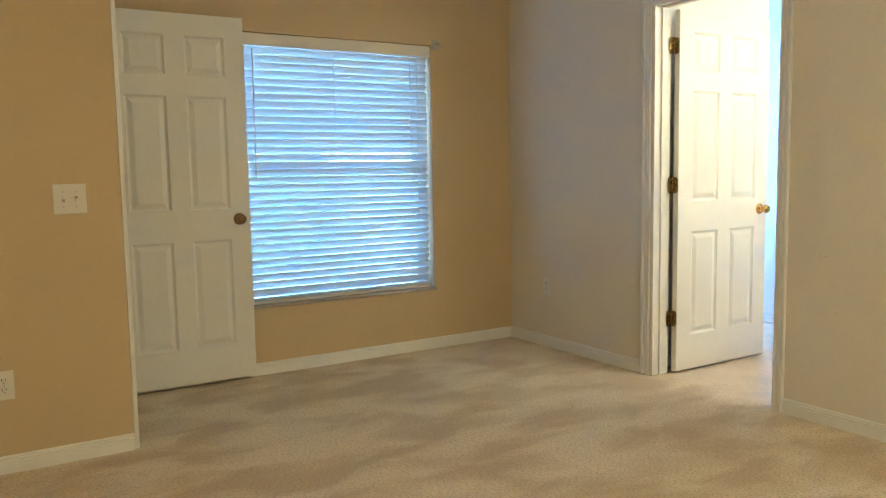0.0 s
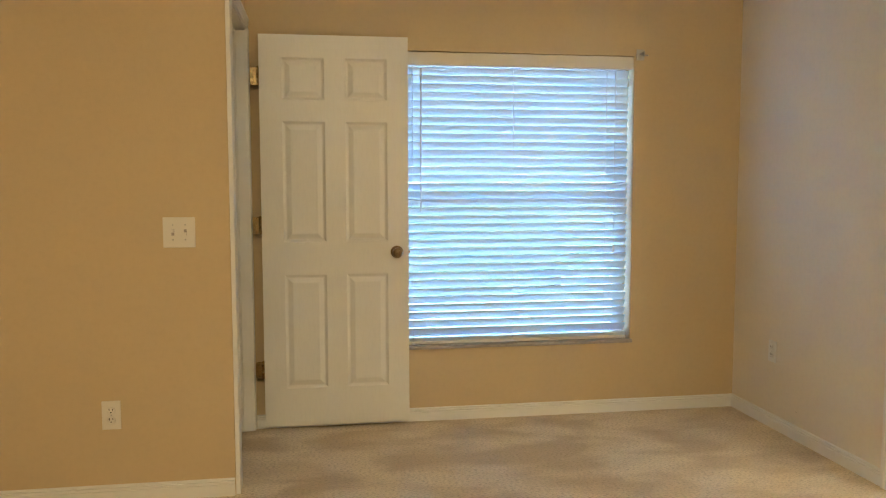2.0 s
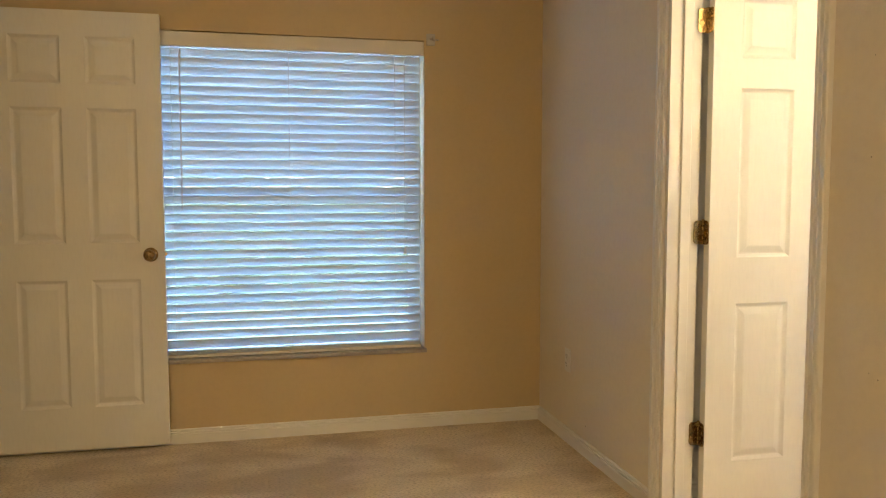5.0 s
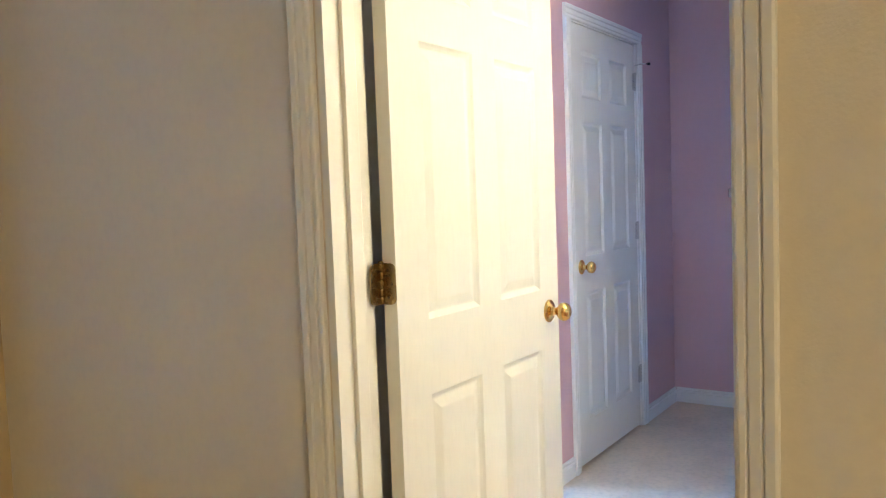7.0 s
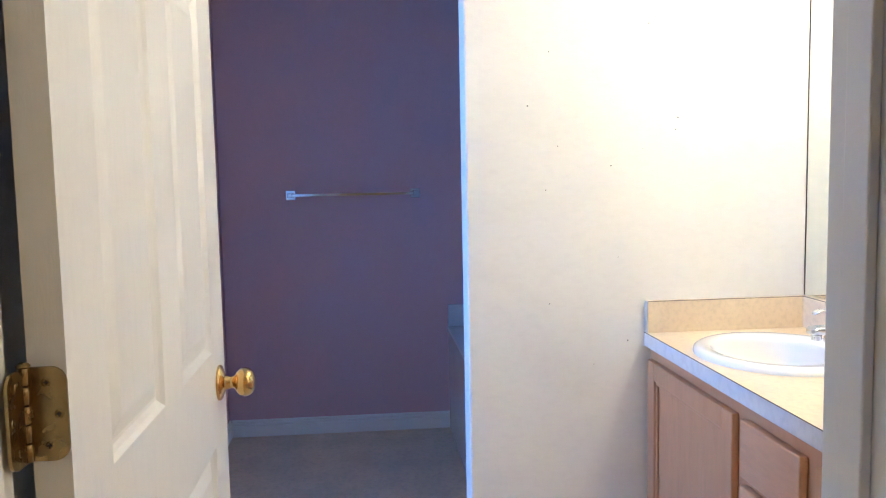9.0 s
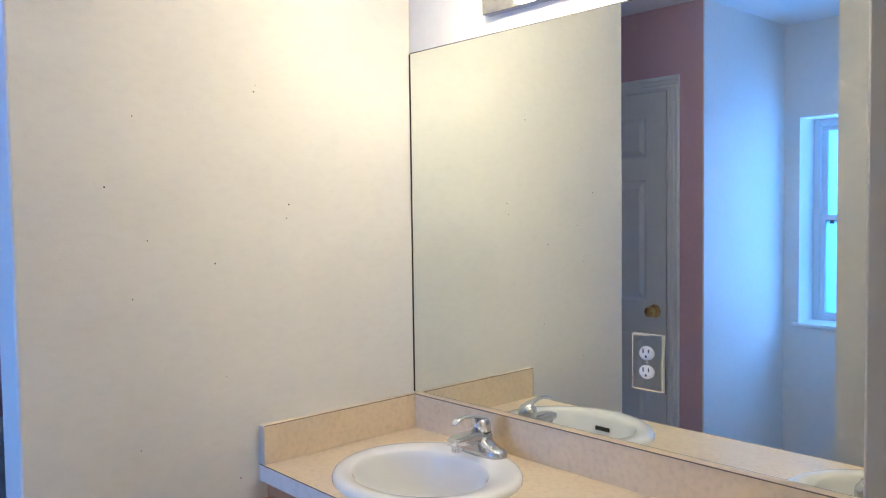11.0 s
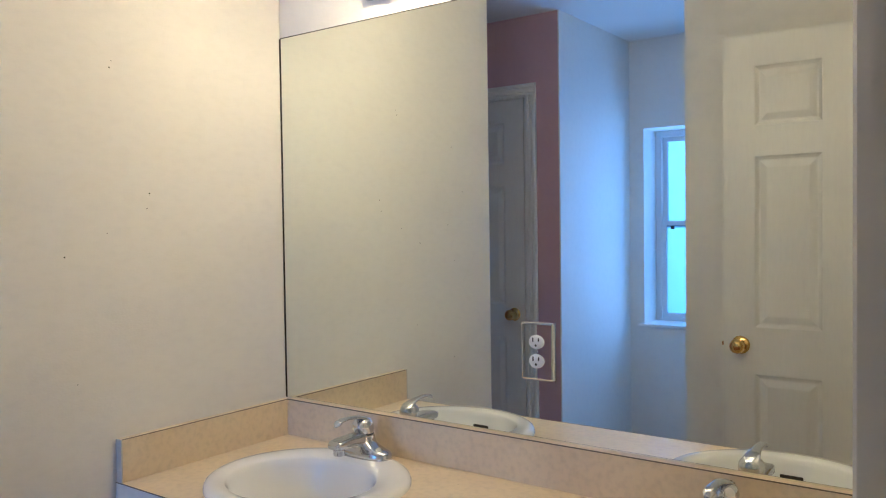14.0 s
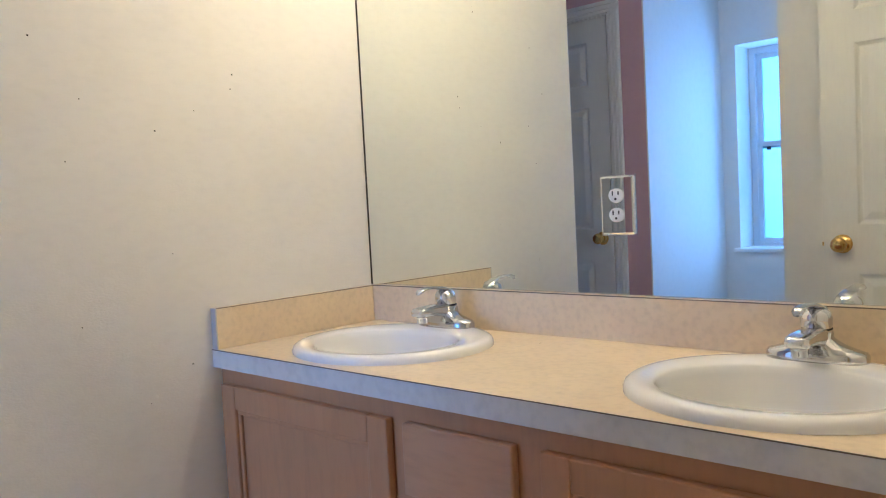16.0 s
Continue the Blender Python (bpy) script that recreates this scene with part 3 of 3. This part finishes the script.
sw = wall_plate("light_switch", pose(-2.909, SY, 1.095), 0.125, 0.122, "almond double toggle light switch plate on tan wall", "light switch")
for x, up in ((-0.024, 1), (0.024, -1)):
    part("toggle", boxes((x - 0.0045, x + 0.0045, -0.017, -0.006, 0.000 if up > 0 else -0.012, 0.012 if up > 0 else 0.0), bevel=0.001), PLASTIC, sw)
    part("toggle_slot", boxes((x - 0.0055, x + 0.0055, -0.0068, -0.0062, -0.0125, 0.0125)), SILL, sw)
    screw(sw, x, 0.030)
    screw(sw, x, -0.030)
o1 = wall_plate("outlet", pose(-3.192, SY, 0.360), 0.073, 0.117, "almond duplex outlet on golden tan wall", "outlet")
o2 = wall_plate("outlet", pose(0, -0.400, 0.405, 0, 0, -90), 0.070, 0.114, "white duplex outlet on the wall coloured for daylight", "outlet", WHITEP)
for o, mt in ((o1, PLASTIC), (o2, WHITEP)):
    receptacle(o, 0.0195, mt)
    receptacle(o, -0.0195, mt)
    screw(o, 0, 0)

# ---------- vanity ----------
CT, CF = 0.832, -2.447
vanity = empty("vanity_cabinet", Matrix(), "honey maple bathroom vanity cabinet with panel doors and drawers", "cabinet")
VX0, VX1, VF = T, WX, -2.467
part("face_frame", boxes((VX0, VX1, VF - 0.018, VF, 0.735, CT - 0.042), (1.550, VX1, VF - 0.018, VF, 0.10, 0.735), (0.975, 1.055, VF - 0.018, VF, 0.10, 0.735), (0.685, 0.775, VF - 0.018, VF, 0.10, 0.735), (VX0, 0.185, VF - 0.018, VF, 0.10, 0.735), (0.185, 0.685, VF - 0.018, VF, 0.10, 0.14), (1.055, 1.550, VF - 0.018, VF, 0.10, 0.14), (0.775, 0.975, VF - 0.018, VF, 0.605, 0.64), (0.775, 0.975, VF - 0.018, VF, 0.36, 0.39), (0.775, 0.975, VF - 0.018, VF, 0.10, 0.14)), MAPLE, vanity)
part("carcass", boxes((VX0, VX0 + 0.016, MY, VF - 0.0185, 0.10, CT - 0.042), (VX1 - 0.016, VX1, MY, VF - 0.0185, 0.10, CT - 0.042), (VX0 + 0.016, VX1 - 0.016, MY, VF - 0.0185, 0.10, 0.116), (VX0 + 0.016, VX1 - 0.016, MY, MY + 0.01, 0.116, CT - 0.042)), MAPLED, vanity)
# shade of the recess under the cabinet is painted in as near-black
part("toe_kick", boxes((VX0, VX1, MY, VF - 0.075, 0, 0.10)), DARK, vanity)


def cabinet_door(x0, x1, z0, z1):
    y = VF + 0.0005
    f = 0.052
    d = part("door", boxes((x0 + 0.01, x1 - 0.01, y, y + 0.003, z0 + 0.01, z1 - 0.01)), MAPLED, vanity)
    for q in ((x0, x0 + f, y, y + 0.018, z0, z1), (x1 - f, x1, y, y + 0.018, z0, z1)):
        part("stile", boxes(q, bevel=0.003), MAPLE, d)
    for q in ((x0 + f, x1 - f, y, y + 0.0178, z0, z0 + f), (x0 + f, x1 - f, y, y + 0.0178, z1 - f, z1)):
        part("rail", boxes(q, bevel=0.003), MAPLE, d)
    part("panel", boxes((x0 + f, x1 - f, y, y + 0.005, z0 + f, z1 - f)), MAPLE, d)
    bm = bmesh.new()
    g = 0.011
    for q in ((x0 + f, x1 - f, y + 0.005, y + 0.0125, z0 + f, z0 + f + g), (x0 + f, x1 - f, y + 0.005, y + 0.0125, z1 - f - g, z1 - f), (x0 + f, x0 + f + g, y + 0.005, y + 0.012, z0 + f + g, z1 - f - g), (x1 - f - g, x1 - f, y + 0.005, y + 0.012, z0 + f + g, z1 - f - g)):
        box(bm, *q, bevel=0.0025)
    part("bead", bm, MAPLE, d)


cabinet_door(1.036, 1.572, 0.125, 0.756)
cabinet_door(0.165, 0.705, 0.125, 0.756)
for z0, z1 in ((0.628, 0.756), (0.385, 0.610), (0.125, 0.367)):
    part("drawer_front", boxes((0.757, 0.997, VF + 0.0005, VF + 0.019, z0, z1), bevel=0.004), MAPLED, vanity)

SINKS = ((1.246, -2.673), (0.438, -2.673))
RX, RY = 0.224, 0.206
counter = empty("countertop", Matrix(), "beige travertine-look laminate vanity countertop with backsplash", "countertop")
bm = bmesh.new()
# slab with two oval cut-outs: a strip mesh round each oval
segs = 48


def deck(bm, x0, x1, y0, y1, cx, cy, rx, ry, z):
    inner, outer = [], []
    for k in range(segs):
        a = 2 * math.pi * (k + 0.5) / segs
        c, s = math.cos(a), math.sin(a)
        inner.append(bm.verts.new((cx + rx * c, cy + ry * s, z)))
        tx = ((x1 - cx) / c if c > 0 else (x0 - cx) / c) if abs(c) > 1e-6 else 1e9
        ty = ((y1 - cy) / s if s > 0 else (y0 - cy) / s) if abs(s) > 1e-6 else 1e9
        d = min(tx, ty)
        outer.append(bm.verts.new((cx + d * c, cy + d * s, z)))
    for k in range(segs):
        j = (k + 1) % segs
        o0, o1 = outer[k].co, outer[j].co
        if abs(o0.x - o1.x) > 1e-5 and abs(o0.y - o1.y) > 1e-5:
            cxn = x1 if o0.x + o1.x > 2 * cx else x0
            cyn = y1 if o0.y + o1.y > 2 * cy else y0
            bm.faces.new((inner[k], outer[k], bm.verts.new((cxn, cyn, z)), outer[j], inner[j]))
        else:
            bm.faces.new((inner[k], outer[k], outer[j], inner[j]))


xm = 0.842
deck(bm, xm, WX, MY, CF, *SINKS[0], RX - 0.03, RY - 0.03, CT)
deck(bm, T, xm, MY, CF, *SINKS[1], RX - 0.03, RY - 0.03, CT)
bmesh.ops.recalc_face_normals(bm, faces=bm.faces)
for f in bm.faces:
    if f.normal.z < 0:
        f.normal_flip()
part("deck", bm, LAMINATE, counter)
part("front_edge", boxes((T, WX, CF - 0.022, CF + 0.001, CT - 0.040, CT - 0.0006), bevel=0.0006), material("pale_laminate_edge", (0.78, 0.75, 0.70), 0.35, big=(0.3, 10), fine=(0.2, 50), second=(0.68, 0.64, 0.59)), counter, "paler laminate front edge")
part("backsplash", boxes((T, WX - 0.02, MY, MY + 0.020, CT, CT + 0.092), bevel=0.0012), LAMINATE, counter)
part("side_splash", boxes((WX - 0.020, WX, MY, CF - 0.004, CT, CT + 0.092), bevel=0.0012), LAMINATE, counter)
part("side_splash_end", boxes((WX - 0.020, WX, CF - 0.004, CF - 0.001, CT, CT + 0.092)), material("pale_laminate_end", (0.60, 0.58, 0.54), 0.35, big=(0.3, 10)), counter)
part("splash_cap", boxes((T, WX - 0.02, MY + 0.0002, MY + 0.0190, CT + 0.092, CT + 0.0935)), LAMINATE, counter)
for q in ((T, WX, CF + 0.0002, CF + 0.0018, CT - 0.0014, CT + 0.0004), (T, WX - 0.021, MY + 0.0191, MY + 0.0208, CT + 0.0915, CT + 0.0936), (WX - 0.0208, WX - 0.0190, MY + 0.021, CF - 0.004, CT + 0.0912, CT + 0.0926)):
    part("laminate_seam", boxes(q), SEAM, counter, "thin dark laminate seam")


def washbasin(cx, cy):
    n = empty("washbasin", pose(cx, cy, CT), "white oval drop-in porcelain washbasin set in the countertop", "sink", "vanity washbasins")
    bm = bmesh.new()
    levels = [(1.0, 1.0, 0.0, 0), (1.0, 1.0, 0.006, 0), (0.985, 0.985, 0.013, 0), (0.95, 0.95, 0.017, 0), (0.90, 0.90, 0.0175, 0), (0.765, 0.70, 0.0155, 0.022), (0.745, 0.675, 0.011, 0.022), (0.73, 0.655, 0.0, 0.022), (0.69, 0.61, -0.04, 0.022), (0.60, 0.52, -0.085, 0.020), (0.42, 0.36, -0.118, 0.016), (0.2, 0.18, -0.130, 0.012), (0.095, 0.1, -0.132, 0.01)]
    rr = []
    for fx, fy, z, off in levels:
        rr.append([bm.verts.new((RX * fx * math.cos(a), off + RY * fy * math.sin(a), z)) for a in (2 * math.pi * k / 56 for k in range(56))])
    for a, b in zip(rr, rr[1:]):
        for k in range(56):
            bm.faces.new((a[k], a[(k + 1) % 56], b[(k + 1) % 56], b[k]))
    for f in bm.faces:
        f.smooth = True
    part("bowl", bm, PORCELAIN, n)
    part("drain", spin([(0, -0.131), (0.014, -0.130), (0.022, -0.1285), (0.024, -0.132)], 20, Matrix.Translation((0, 0.01, 0))), CHROME, n)
    part("overflow_slot", boxes((-0.024, 0.024, RY * 0.62 + 0.012, RY * 0.62 + 0.0165, -0.030, -0.018), bevel=0.002), DARK, n)
    return n


def faucet(cx, cy):
    n = empty("faucet", pose(cx, cy, CT + 0.0165) @ Matrix.Diagonal((1, 1, 0.80, 1)), "chrome single-lever washbasin faucet standing on the basin rim", "faucet", "vanity faucets")
    bm = bmesh.new()
    lv = [(0.078, 0.030, 0.0), (0.078, 0.030, 0.013), (0.075, 0.028, 0.019), (0.060, 0.026, 0.025), (0.042, 0.025, 0.032), (0.030, 0.0240, 0.041), (0.025, 0.023, 0.046), (0.0245, 0.0225, 0.058), (0.0, 0.0, 0.060)]
    rr = []
    for rx, ry, z in lv:
        if rx == 0:
            rr.append([bm.verts.new((0, 0, z))])
        else:
            rr.append([bm.verts.new((rx * math.copysign(abs(math.cos(a)) ** 0.75, math.cos(a)), ry * math.copysign(abs(math.sin(a)) ** 0.75, math.sin(a)), z)) for a in (2 * math.pi * k / 40 for k in range(40))])
    for a, b in zip(rr, rr[1:]):
        for k in range(40):
            j = (k + 1) % 40
            bm.faces.new((a[k], a[j], b[0]) if len(b) == 1 else (a[k], a[j], b[j], b[k]))
    for f in bm.faces:
        f.smooth = True
    part("base", bm, DIM_CHROME, n)
    bm = bmesh.new()
    rr = []
    for y, z, hw, hh in ((-0.020, 0.042, 0.021, 0.020), (0.0, 0.046, 0.0225, 0.021), (0.024, 0.050, 0.0215, 0.018), (0.050, 0.053, 0.0200, 0.0150), (0.074, 0.053, 0.0200, 0.0135), (0.090, 0.052, 0.0190, 0.0120), (0.096, 0.051, 0.0160, 0.0090), (0.098, 0.0505, 0.0100, 0.0050)):
        rr.append([bm.verts.new((hw * math.copysign(abs(math.cos(a)) ** 0.5, math.cos(a)), y, z + hh * math.copysign(abs(math.sin(a)) ** 0.5, math.sin(a)))) for a in (2 * math.pi * k / 28 for k in range(28))])
    for a, b in zip(rr, rr[1:]):
        for k in range(28):
            bm.faces.new((a[k], a[(k + 1) % 28], b[(k + 1) % 28], b[k]))
    bm.faces.new(rr[0])
    bm.faces.new(rr[-1])
    bmesh.ops.recalc_face_normals(bm, faces=bm.faces)
    for f in bm.faces:
        f.smooth = True
    part("spout", bm, DIM_CHROME, n)
    part("aerator", spin([(0, 0.0), (0.0110, 0.0), (0.0125, 0.002), (0.0125, 0.012), (0.0135, 0.013), (0.0135, 0.020), (0, 0.020)], 18, Matrix.Translation((0, 0.078, 0.022))), DIM_CHROME, n)
    part("collar", spin([(0.0215, 0.0), (0.0235, 0.001), (0.0235, 0.004), (0.0215, 0.005)], 28, Matrix.Translation((0, -0.004, 0.060))), DARK, n)
    dome = part("handle_dome", spin([(0.0, 0.044), (0.009, 0.043), (0.0175, 0.038), (0.0225, 0.030), (0.0245, 0.019), (0.0235, 0.008), (0.0225, 0.0)], 28, Matrix.Translation((0, -0.004, 0.064)) @ Euler((radians(-8), 0, 0)).to_matrix().to_4x4()), DIM_CHROME, n)
    bm = bmesh.new()
    rr = []
    for y, z, hw, hh in ((-0.022, 0.088, 0.010, 0.006), (-0.010, 0.101, 0.0165, 0.008), (0.010, 0.110, 0.0135, 0.006), (0.032, 0.115, 0.0095, 0.0045), (0.055, 0.117, 0.0085, 0.0042), (0.072, 0.115, 0.0095, 0.0055), (0.082, 0.110, 0.0095, 0.0070), (0.087, 0.106, 0.0060, 0.0050)):
        rr.append([bm.verts.new((hw * math.cos(a), y, z + hh * math.sin(a))) for a in (2 * math.pi * k / 20 for k in range(20))])
    for a, b in zip(rr, rr[1:]):
        for k in range(20):
            bm.faces.new((a[k], a[(k + 1) % 20], b[(k + 1) % 20], b[k]))
    bm.faces.new(rr[0])
    bm.faces.new(rr[-1])
    bmesh.ops.recalc_face_normals(bm, faces=bm.faces)
    for f in bm.faces:
        f.smooth = True
    part("lever", bm, DIM_CHROME, dome)
    part("lift_rod", tube([(0, -0.030, 0.0), (0, -0.032, 0.058)], 0.0025, 8), CHROME, n)
    return n


for cx, cy in SINKS:
    washbasin(cx, cy)
    faucet(cx, cy - 0.172)

# ---------- mirror, its outlet and the light bar ----------
MZ0, MZ1 = CT + 0.0945, 1.856
mirror = empty("vanity_mirror", Matrix(), "large frameless wall mirror above the vanity backsplash", "mirror")
part("glass", boxes((T + 0.02, WX - 0.006, MY + 0.0005, MY + 0.006, MZ0, MZ1)), SILVER, mirror)
part("edge", boxes((WX - 0.006, WX - 0.0005, MY + 0.0005, MY + 0.0065, MZ0, MZ1), (T + 0.02, WX - 0.006, MY + 0.0005, MY + 0.0065, MZ1, MZ1 + 0.002)), DARK, mirror, "dark mirror edge")

mo = empty("mirror_outlet", pose(0.836, MY + 0.006, 1.108, 0, 0, 180), "white duplex outlet with a mirrored cover plate", "outlet")
part("cover_plate", boxes((-0.037, 0.037, -0.008, 0, -0.059, 0.059), bevel=0.0038), SILVER, mo, "mirrored cover plate")
part("clear_rim", boxes((-0.039, 0.039, -0.0018, -0.0002, -0.061, 0.061)), CHROME, mo)
receptacle(mo, 0.0195, WHITEP, -0.008)
receptacle(mo, -0.0195, WHITEP, -0.008)
screw(mo, 0, 0, -0.008)

bar = empty("vanity_light_bar", Matrix(), "chrome vanity light bar, five lit globe bulbs and one empty socket", "wall lamp")
LZ = 1.956
part("back_plate", boxes((0.452, 1.288, MY + 0.0005, MY + 0.028, LZ - 0.056, LZ + 0.056), bevel=0.002), SPOTTED, bar, "water-spotted chrome back plate")
for k in range(6):
    x = 1.216 - 0.1395 * k
    m = Matrix.Translation((x, MY + 0.028, LZ)) @ Euler((radians(-90), 0, 0)).to_matrix().to_4x4()
    s = part("socket", spin([(0.019, 0.0), (0.0205, 0.002), (0.0185, 0.006), (0.0185, 0.026), (0.0195, 0.027), (0.0195, 0.030), (0.0175, 0.032), (0.0175, 0.052), (0.0155, 0.052), (0.0150, 0.012), (0.0, 0.012)], 24, m), CHROME, bar)
    if k == 3:
        part("socket_contact", spin([(0.0, 0.018), (0.006, 0.017), (0.013, 0.012), (0.0149, 0.0125)], 16, m), DARK, s)
    else:
        b = part("bulb", spin([(0.0135, 0.034), (0.0135, 0.046), (0.018, 0.051), (0.027, 0.058), (0.0325, 0.068), (0.0345, 0.080), (0.0325, 0.092), (0.026, 0.1035), (0.016, 0.111), (0.0, 0.1145)], 28, m), BULB, s, "lit white globe bulb")

# ---------- towel bar and bathtub ----------
tb = empty("towel_bar", Matrix(), "chrome towel bar on the mauve wall", "towel bar")
for y in (-1.270, -1.890):
    post = part("bracket", boxes((PX - 0.008, PX, y - 0.024, y + 0.024, 1.194, 1.242), bevel=0.003), DIM_CHROME, tb)
    part("post", boxes((PX - 0.062, PX - 0.008, y - 0.011, y + 0.011, 1.206, 1.230), bevel=0.004), DIM_CHROME, post)
part("bar", boxes((PX - 0.056, PX - 0.042, -1.885, -1.275, 1.211, 1.225), bevel=0.002), DIM_CHROME, tb)

tub = empty("bathtub", Matrix(), "white acrylic bathtub with a raised back ledge", "bathtub")
TX0, TY1 = WX + 0.122, -2.045
part("apron", boxes((TX0, PX - 0.001, TY1 - 0.03, TY1, 0, 0.50), bevel=0.006), ACRYLIC, tub)
part("rim", boxes((TX0, PX - 0.001, TY1 - 0.09, TY1 + 0.006, 0.50, 0.53), (TX0, PX - 0.001, MY + 0.002, MY + 0.08, 0.50, 0.53), (TX0, TX0 + 0.09, MY + 0.08, TY1 - 0.09, 0.50, 0.53), (PX - 0.13, PX - 0.001, MY + 0.08, TY1 - 0.09, 0.50, 0.53), bevel=0.006), ACRYLIC, tub)
part("ledge", boxes((PX - 0.028, PX - 0.001, MY + 0.002, TY1, 0.531, 0.645), bevel=0.006), ACRYLIC, tub)
bm = bmesh.new()
rr = []
for f, z in ((1.0, 0.515), (0.94, 0.40), (0.88, 0.22), (0.78, 0.14), (0.3, 0.13)):
    cx, cy, hx, hy = (TX0 + PX) / 2 - 0.02, (MY + TY1) / 2, (PX - TX0) / 2 - 0.10, (TY1 - MY) / 2 - 0.08
    rr.append([bm.verts.new((cx + hx * f * math.copysign(abs(math.cos(a)) ** 0.4, math.cos(a)), cy + hy * f * math.copysign(abs(math.sin(a)) ** 0.4, math.sin(a)), z)) for a in (2 * math.pi * (k + .5) / 48 for k in range(48))])
for a, b in zip(rr, rr[1:]):
    for k in range(48):
        bm.faces.new((a[k], a[(k + 1) % 48], b[(k + 1) % 48], b[k]))
bm.faces.new(rr[-1])
part("basin", bm, ACRYLIC, tub)

# ---------- bedroom ceiling lamp behind the walk ----------
lamp = empty("ceiling_lamp", pose(-2.3, -5.1, H), "lit flush ceiling lamp with a frosted dome", "ceiling lamp")
part("lamp_base", spin([(0.0, 0.0), (0.19, 0.0), (0.19, -0.02), (0.17, -0.03), (0.0, -0.03)], 32), STEEL, lamp)
part("dome", spin([(0.165, -0.031), (0.155, -0.06), (0.12, -0.09), (0.06, -0.105), (0.0, -0.108)], 32), DIFFUSER, lamp)

# ---------- nail holes and scuffs ----------
def marks(name, axis, face, sign, rows, label):
    bm = bmesh.new()
    for a, z, r in rows:
        c = (face, a, z) if axis == "x" else (a, face, z)
        n = Vector((sign, 0, 0)) if axis == "x" else Vector((0, sign, 0))
        t = spin([(0, 0.0006), (r * 0.7, 0.0005), (r, 0)], 7, Matrix.Translation(c) @ n.to_track_quat("Z", "Y").to_matrix().to_4x4())
        me = bpy.data.meshes.new("dot")
        t.to_mesh(me)
        t.free()
        bm.from_mesh(me)
        bpy.data.meshes.remove(me)
    return tagged(part(name, bm, DARK), label, "nail holes", kind="stuff")


r2 = random.Random(11)
marks("nail_holes", "x", 0.0, -1, [(-2.31, 1.314, 0.0018), (-2.385, 1.318, 0.0018), (-2.33, 0.78, 0.0013), (-2.36, 0.77, 0.002), (-2.42, 0.52, 0.0022), (-2.31, 1.56, 0.0013), (-0.62, 0.14, 0.0025)], "small dark nail holes in the wall coloured for daylight")
marks("nail_holes", "x", WX, -1, [(-2.27 - 0.42 * r2.random() * (1 if k % 3 else -0.4), 0.7 + 1.2 * r2.random(), r2.choice((0.0011, 0.0015, 0.002))) for k in range(14)], "small dark nail holes in the pale partition wall")

# ---------- outside ----------
structure("ground", boxes((-400, 400, 0.2, 400, -0.4, -0.25), (-400, 400, -400, -7.2, -0.4, -0.25), (-400, -6.2, -7.2, 0.2, -0.4, -0.25), (PX + 0.3, 400, -7.2, 0.2, -0.4, -0.25)), GRASS, "lawn outside the house", "ground")


def shrub(x, y, height, spread, seed, label):
    r = random.Random(seed)
    n = empty("tree", pose(x, y, -0.25), label, "tree")
    part("trunk", tube([(0, 0, 0), (0.04, 0.02, height * 0.3), (0.0, 0.05, height * 0.75)], 0.06, 8, [0.10, 0.07, 0.03]), BARK, n)
    bm = bmesh.new()
    for k in range(1500):
        a, u = r.uniform(0, 2 * math.pi), r.random() ** 0.5
        z = height * (0.12 + 0.88 * r.random())
        w = spread * u * (0.55 + 0.45 * math.sin(math.pi * z / height)) * (0.8 + 0.3 * math.sin(3 * a + seed))
        c = Vector((w * math.cos(a), w * math.sin(a), z))
        e = Euler((r.uniform(0, 6), r.uniform(0, 6), r.uniform(0, 6))).to_matrix()
        s = r.uniform(0.05, 0.11)
        bm.faces.new([bm.verts.new(c + e @ Vector(q) * s) for q in ((-1, 0, 0), (0, -0.45, 0.1), (1, 0, 0), (0, 0.45, 0.1))])
    part("crown", bm, LEAF, n)


for k, (x, y, h, s) in enumerate(((-3.6, 6.0, 2.1, 1.3), (-1.9, 6.6, 1.8, 1.2), (-0.4, 6.2, 2.0, 1.2), (1.0, 6.8, 2.3, 1.3))):
    shrub(x, y, h, s, k + 1, "leafy green shrub seen through the blind")
